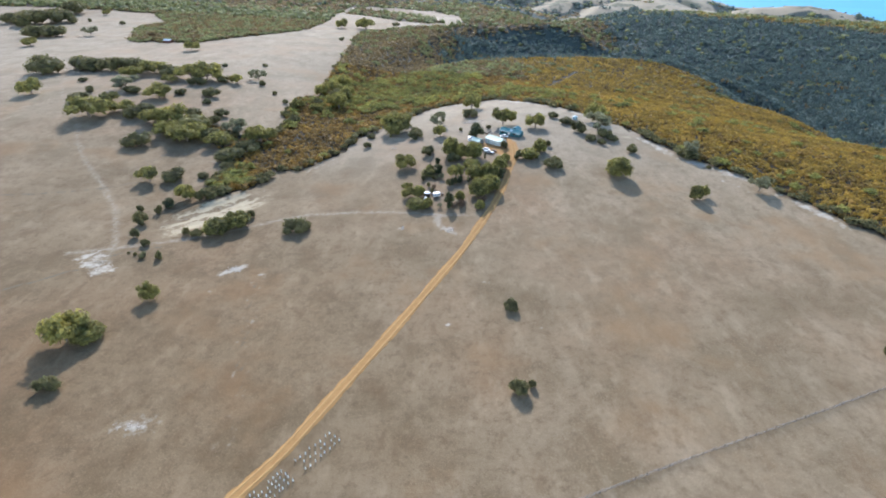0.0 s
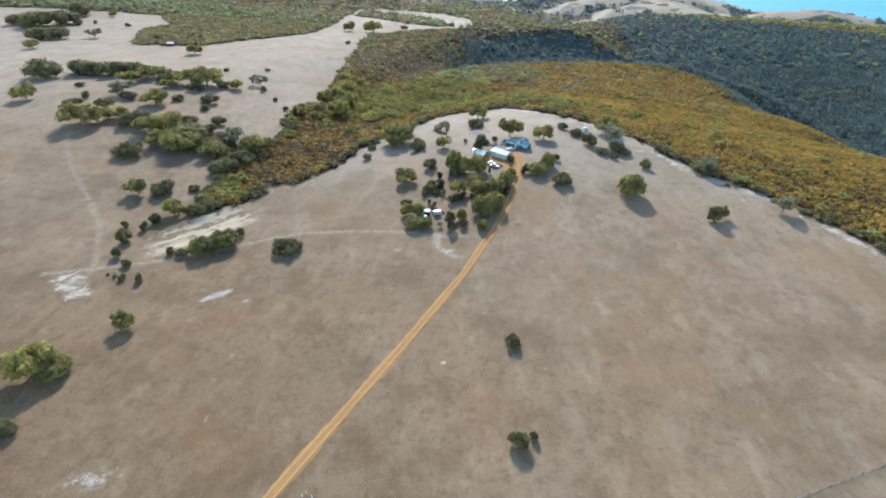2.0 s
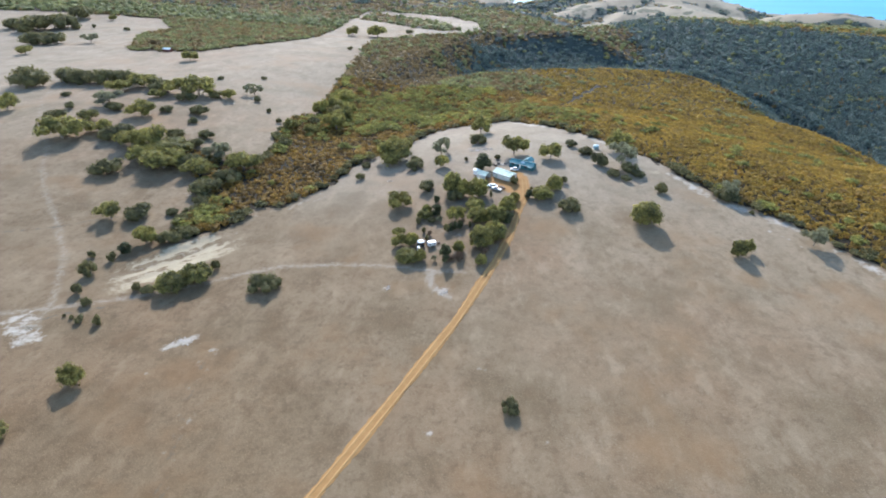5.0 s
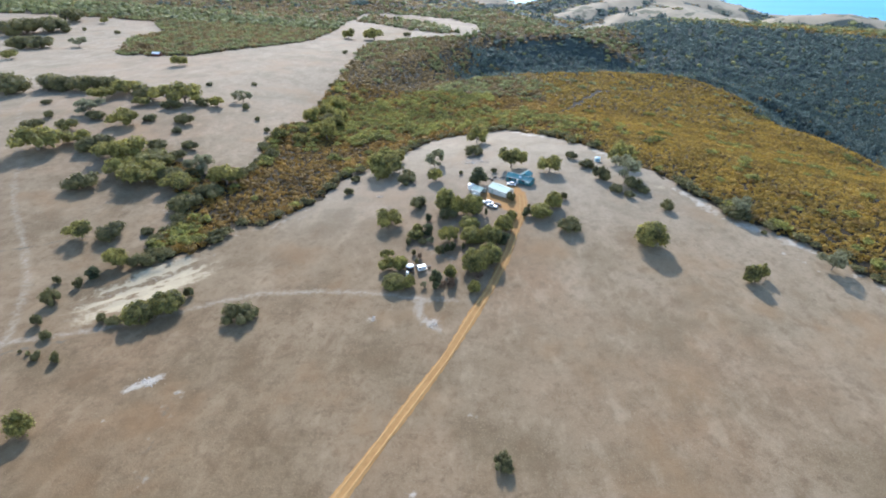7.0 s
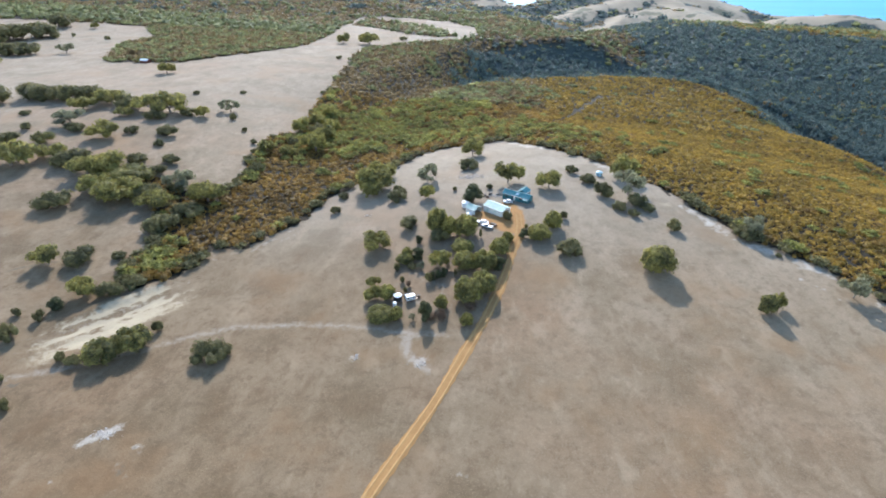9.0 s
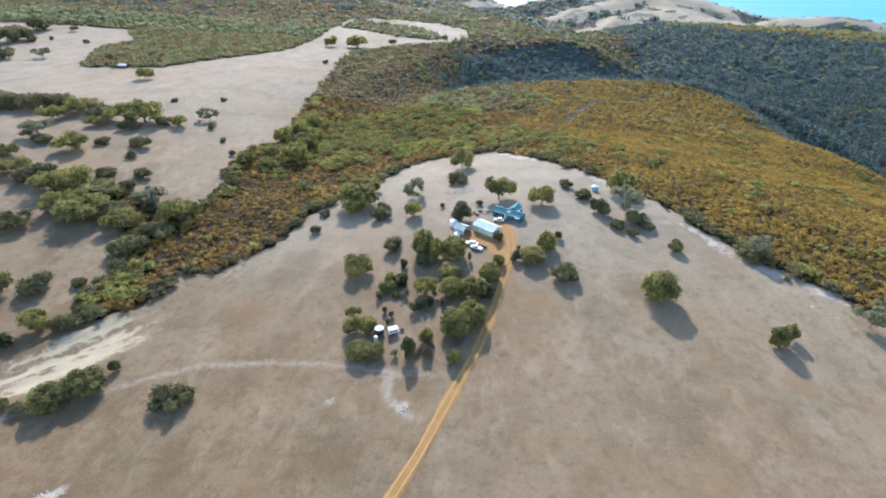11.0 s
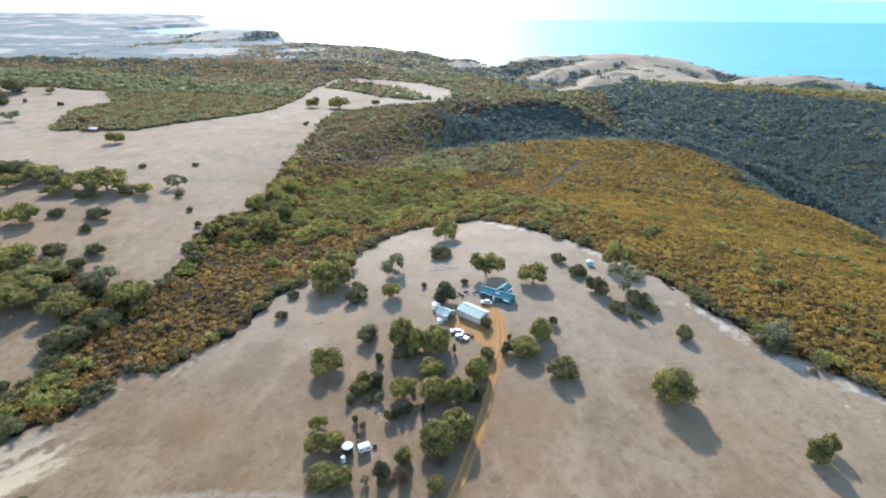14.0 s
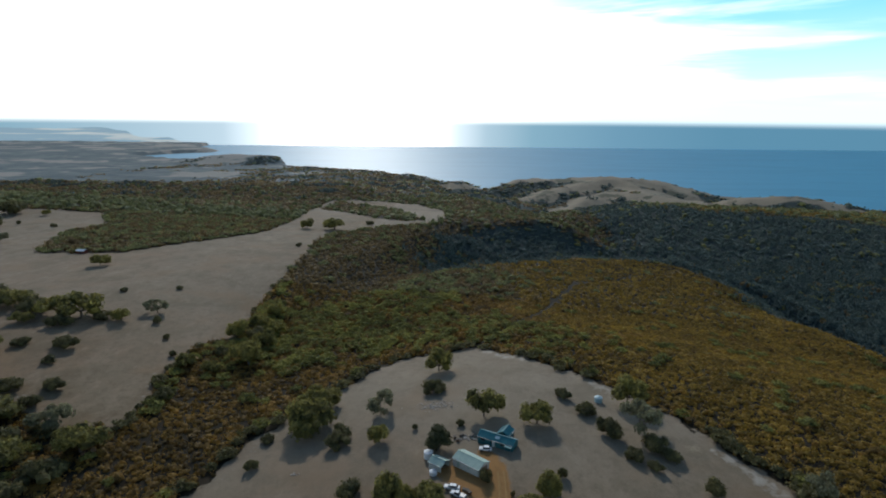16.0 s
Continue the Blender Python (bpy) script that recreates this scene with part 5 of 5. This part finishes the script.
water_tank(15.3, 310.8, 1.5, 2.2, "white", "white", "round white water tank beside the shed")
water_tank(17.0, 301.6, 1.2, 1.2, "white", "white", "low round white water tank")
water_tank(-7.7, 240.3, 1.42, 1.9, "white", "shade", "dark water tank with a white roof on a timber stand", 0.7, True)
water_tank(-8.4, 237.3, 0.62, 1.7, "white", "white", "small white water tank under shrubs")
water_tank(82.0, 345.0, 1.5, 1.9, "blue", "blue", "pale blue water tank at the bush edge")


def make_car(name, x, y, turn, length, cabin, label, ute=False):
    root = base_at(name, x, y, turn, label, "car", "cars in the farm yard")
    bm = bmesh.new()
    box(bm, (length, 1.8, 0.62), (0, 0, 0.66), 0.14)
    part("body", bm, MAT["white"], root)
    bm = bmesh.new()
    at = 0.35 if ute else -0.3
    made = bmesh.ops.create_cube(bm, size=1.0, matrix=Matrix.Translation((at, 0, 1.24)) @ Matrix.Diagonal((cabin, 1.56, 0.6, 1)))
    for v in made["verts"]:
        if v.co.z > 1.3:
            v.co.x = at + (v.co.x - at) * 0.74
            v.co.y *= 0.86
    bmesh.ops.bevel(bm, geom=bm.edges[:], offset=0.07, segments=2, affect="EDGES")
    part("cabin", bm, MAT["glass"], root, "tinted windows")
    one_box("roof", (cabin * 0.72, 1.34, 0.06), (at, 0, 1.56), MAT["white"], root, 0.02)
    one_box("bonnet", (length * 0.24, 1.5, 0.06), (length * 0.36, 0, 0.985), MAT["white"], root, 0.02)
    if ute:
        one_box("tray", (length * 0.36, 1.6, 0.05), (-length * 0.29, 0, 0.99), MAT["metal"], root, 0.01, "grey tray")
    for a in (-1, 1):
        one_box("bumper", (0.16, 1.7, 0.22), (a * (length / 2), 0, 0.5), MAT["tyre"], root, 0.04)
        for b in (-1, 1):
            bm = bmesh.new()
            bmesh.ops.create_cone(bm, cap_ends=True, segments=18, radius1=0.36, radius2=0.36, depth=0.24, matrix=pose(a * length * 0.3, b * 0.82, 0.36, 90, 0, 0))
            wheel = part("wheel", bm, MAT["tyre"], root)
            bm = bmesh.new()
            bmesh.ops.create_cone(bm, cap_ends=True, segments=12, radius1=0.2, radius2=0.2, depth=0.27, matrix=pose(a * length * 0.3, b * 0.82, 0.36, 90, 0, 0))
            part("rim", bm, MAT["metal"], wheel)
    for b in (-1, 1):
        one_box("headlight", (0.06, 0.34, 0.16), (length / 2 - 0.02, b * 0.62, 0.72), MAT["glass"], root, 0.01)
    return root


make_car("wagon", 22.9, 294.0, 170, 4.9, 3.0, "white station wagon parked on the clay yard")
make_car("ute", 24.7, 290.5, 150, 5.0, 1.7, "white utility with a tray parked on the clay yard", True)
make_car("hatchback", 34.7, 312.9, 172, 4.3, 2.5, "white car parked beside the teal farmhouse")


def make_caravan():
    root = base_at("caravan", -3.3, 240.8, 24, "small white caravan among the trees", "caravan")
    bm = bmesh.new()
    box(bm, (3.3, 1.9, 1.7), (0, 0, 1.35), 0.28)
    part("body", bm, MAT["white"], root)
    for k in range(2):
        one_box("window", (0.7, 0.04, 0.5), (-1.0 + 1.9 * k, -0.95, 1.5), MAT["glass"], root, 0.01)
    one_box("door", (0.6, 0.05, 1.4), (0.0, -0.96, 1.25), MAT["pale_wall"], root, 0.01)
    one_box("drawbar", (1.2, 0.12, 0.1), (2.1, 0, 0.55), MAT["metal"], root, 0.0)
    one_box("roof_vent", (0.6, 0.6, 0.14), (-0.5, 0, 2.26), MAT["blue"], root, 0.02)
    for b in (-1, 1):
        bm = bmesh.new()
        bmesh.ops.create_cone(bm, cap_ends=True, segments=18, radius1=0.34, radius2=0.34, depth=0.22, matrix=pose(-0.2, b * 0.84, 0.34, 90, 0, 0))
        part("wheel", bm, MAT["tyre"], root)
    return root


make_caravan()


def rough_stone(seed):
    r = random.Random(seed)
    bm = bmesh.new()
    bmesh.ops.create_icosphere(bm, subdivisions=1, radius=1.0)
    for v in bm.verts:
        v.co = v.co * r.uniform(0.7, 1.2)
        v.co.z *= 0.55
    me = bpy.data.meshes.new("stone")
    bm.to_mesh(me)
    bm.free()
    return me


STONES = [rough_stone(k) for k in range(5)]
for me in STONES:
    me.materials.append(MAT["stone"])


def rubble(x, y, rx, ry, n, seed, label, big=0.5):
    r = random.Random(seed)
    root = base_at("rubble_pile", x, y, 0, label, "rubble")
    z0 = float(height(x, y))
    for k in range(n):
        ob = new("stone", r.choice(STONES))
        ob.parent = root
        dx, dy, s = r.gauss(0, 0.45) * rx, r.gauss(0, 0.45) * ry, big * r.uniform(0.35, 1.1)
        ob.matrix_basis = pose(dx, dy, float(height(x + dx, y + dy)) - z0 + s * 0.2, 0, 0, r.uniform(0, 360)) @ Matrix.Diagonal((s * r.uniform(0.7, 1.5), s, s, 1))
    return root


rubble(17, 346.5, 8.0, 5.0, 120, 3, "scattered heap of pale rubble behind the yard", 0.45)
rubble(29.0, 320.6, 3.6, 2.0, 34, 4, "low heap of pale rubble beside the farmhouse", 0.55)
rubble(-79.5, 179.5, 4.5, 2.0, 40, 5, "pale broken stone on a bare patch", 0.3)
rubble(-29, 307, 2.2, 1.0, 8, 6, "few pale stones on dry grass", 0.45)
rubble(3, 208.5, 2.4, 2.4, 14, 7, "pale stones at the end of a side track", 0.4)
rubble(-133, 181, 5.0, 4.0, 20, 8, "pale broken stone on scraped ground", 0.28)
rubble(-18, 211.5, 1.4, 1.2, 7, 9, "few pale stones on dry grass", 0.35)
rubble(-81, 101, 4.0, 2.5, 14, 10, "scattered grey stones on dry grass", 0.3)


def scrap(x, y, turn, size, mat, label):
    root = base_at("scrap_crate", x, y, turn, label, "scrap")
    one_box("crate", size, (0, 0, size[2] / 2), MAT[mat], root, 0.04)
    one_box("lid", (size[0] * 1.04, size[1] * 1.04, 0.08), (0, 0, size[2] + 0.04), MAT["timber"], root, 0.02)


for k, (x, y, mat) in enumerate(((25.5, 319.5, "rust"), (27.0, 322.5, "timber"), (30.6, 321.8, "metal"), (24.5, 321.5, "timber"), (28.0, 291.6, "rust"), (27.0, 292.6, "timber"), (-0.6, 242.6, "rust"), (-5.0, 243.0, "metal"), (22.0, 323.5, "timber"))):
    scrap(x, y, 31 * k, (1.2 + 0.3 * (k % 3), 1.0, 0.8), mat, "weathered scrap crate in the farm yard")


def far_hut():
    hut = gable_shed("hut", -295, 623, -8, 8.0, 5.0, 2.5, 1.1, "white", "red", "small red hut with a white steel roof", "hut")
    one_box("door", (0.9, 0.06, 2.0), (0.5, -2.53, 1.0), MAT["shade"], hut, 0.01)


far_hut()


# young trees in white guards, in two plots beside the track
def make_guard():
    root = new("seedling_guard")
    bm = bmesh.new()
    bmesh.ops.create_cone(bm, cap_ends=False, segments=8, radius1=0.16, radius2=0.14, depth=0.8, matrix=Matrix.Translation((0, 0, 0.4)))
    bmesh.ops.create_cone(bm, cap_ends=True, segments=8, radius1=0.14, radius2=0.12, depth=0.7, matrix=Matrix.Translation((0, 0, 0.35)))
    part("sleeve", bm, MAT["white"], root)
    bm = bmesh.new()
    box(bm, (0.05, 0.05, 1.0), (0.17, 0, 0.42))
    part("stake", bm, MAT["timber"], root)
    me = joined("seedling", leaf_cloud([(0, 0, 0.88)], [(0.1, 0.1, 0.12)], 18, 0.06, 5), cores([(0, 0, 0.86)], [(0.08, 0.08, 0.1)], 0.8, 2), MAT["mallee"])
    new("seedling", me).parent = root
    return tagged(root, "white plastic guard round a young seedling", "tree guard", "seedling guards beside the track")


guard, first = make_guard(), True
rnd = random.Random(8)
along, across = Vector((0.62, 0.785)), Vector((0.785, -0.62))
for ox, oy, rows, cols, gap, side in ((-35.6, 91.2, 8, 3, 1.62, 1.9), (-44.4, 80.4, 9, 4, 1.25, 1.35)):
    for a in range(rows):
        for b in range(cols):
            if rnd.random() < 0.1:
                continue
            p = Vector((ox, oy)) + along * (a * gap + rnd.uniform(-0.25, 0.25)) + across * (b * side + rnd.uniform(-0.2, 0.2))
            m = pose(p.x, p.y, float(height(p.x, p.y)), 0, 0, rnd.uniform(0, 360))
            if first:
                guard.matrix_basis, first = m, False
            else:
                copy_thing(guard, m)


# post and wire fence
def make_fence():
    root = tagged(new("fence"), "post and wire stock fence across the pasture", "fence")
    bm = bmesh.new()
    bmesh.ops.create_cone(bm, cap_ends=True, segments=7, radius1=0.09, radius2=0.075, depth=1.5, matrix=Matrix.Translation((0, 0, 0.5)))
    post = bpy.data.meshes.new("post")
    bm.to_mesh(post)
    bm.free()
    post.materials.append(MAT["timber"])
    line = []
    for (ax, ay), (bx, by) in zip(FENCE, FENCE[1:]):
        n = max(1, round(math.hypot(bx - ax, by - ay) / 3.4))
        line += [(ax + (bx - ax) * k / n, ay + (by - ay) * k / n) for k in range(n)]
    for x, y in line:
        ob = new("post", post)
        ob.parent = root
        ob.matrix_basis = pose(x, y, float(height(x, y)), rnd.uniform(-3, 3), rnd.uniform(-3, 3), 0)
    for k in range(4):
        cu = bpy.data.curves.new("wire", "CURVE")
        cu.dimensions, cu.bevel_depth, cu.bevel_resolution = "3D", 0.02, 0
        sp = cu.splines.new("POLY")
        sp.points.add(len(line) - 1)
        for p, (x, y) in zip(sp.points, line):
            p.co = (x, y, float(height(x, y)) + 0.3 + 0.27 * k, 1)
        cu.materials.append(MAT["metal"])
        new("wire", cu).parent = root


make_fence()
wx, wy = [], []
for (ax, ay), (bx, by) in zip(FENCE, FENCE[1:]):
    n = int(math.hypot(bx - ax, by - ay) / 0.4)
    for k in range(n):
        wx.append(ax + (bx - ax) * (k + rnd.random()) / n + rnd.gauss(0, 0.12))
        wy.append(ay + (by - ay) * (k + rnd.random()) / n + rnd.gauss(0, 0.12))
wx, wy = np.array(wx), np.array(wy)
clumps("fence_grass", wx, wy, np.full(len(wx), 0.13), np.full(len(wx), 0.16), MAT["timber"], 61, 0, "row of low dark clumps under the fence", 0.2)
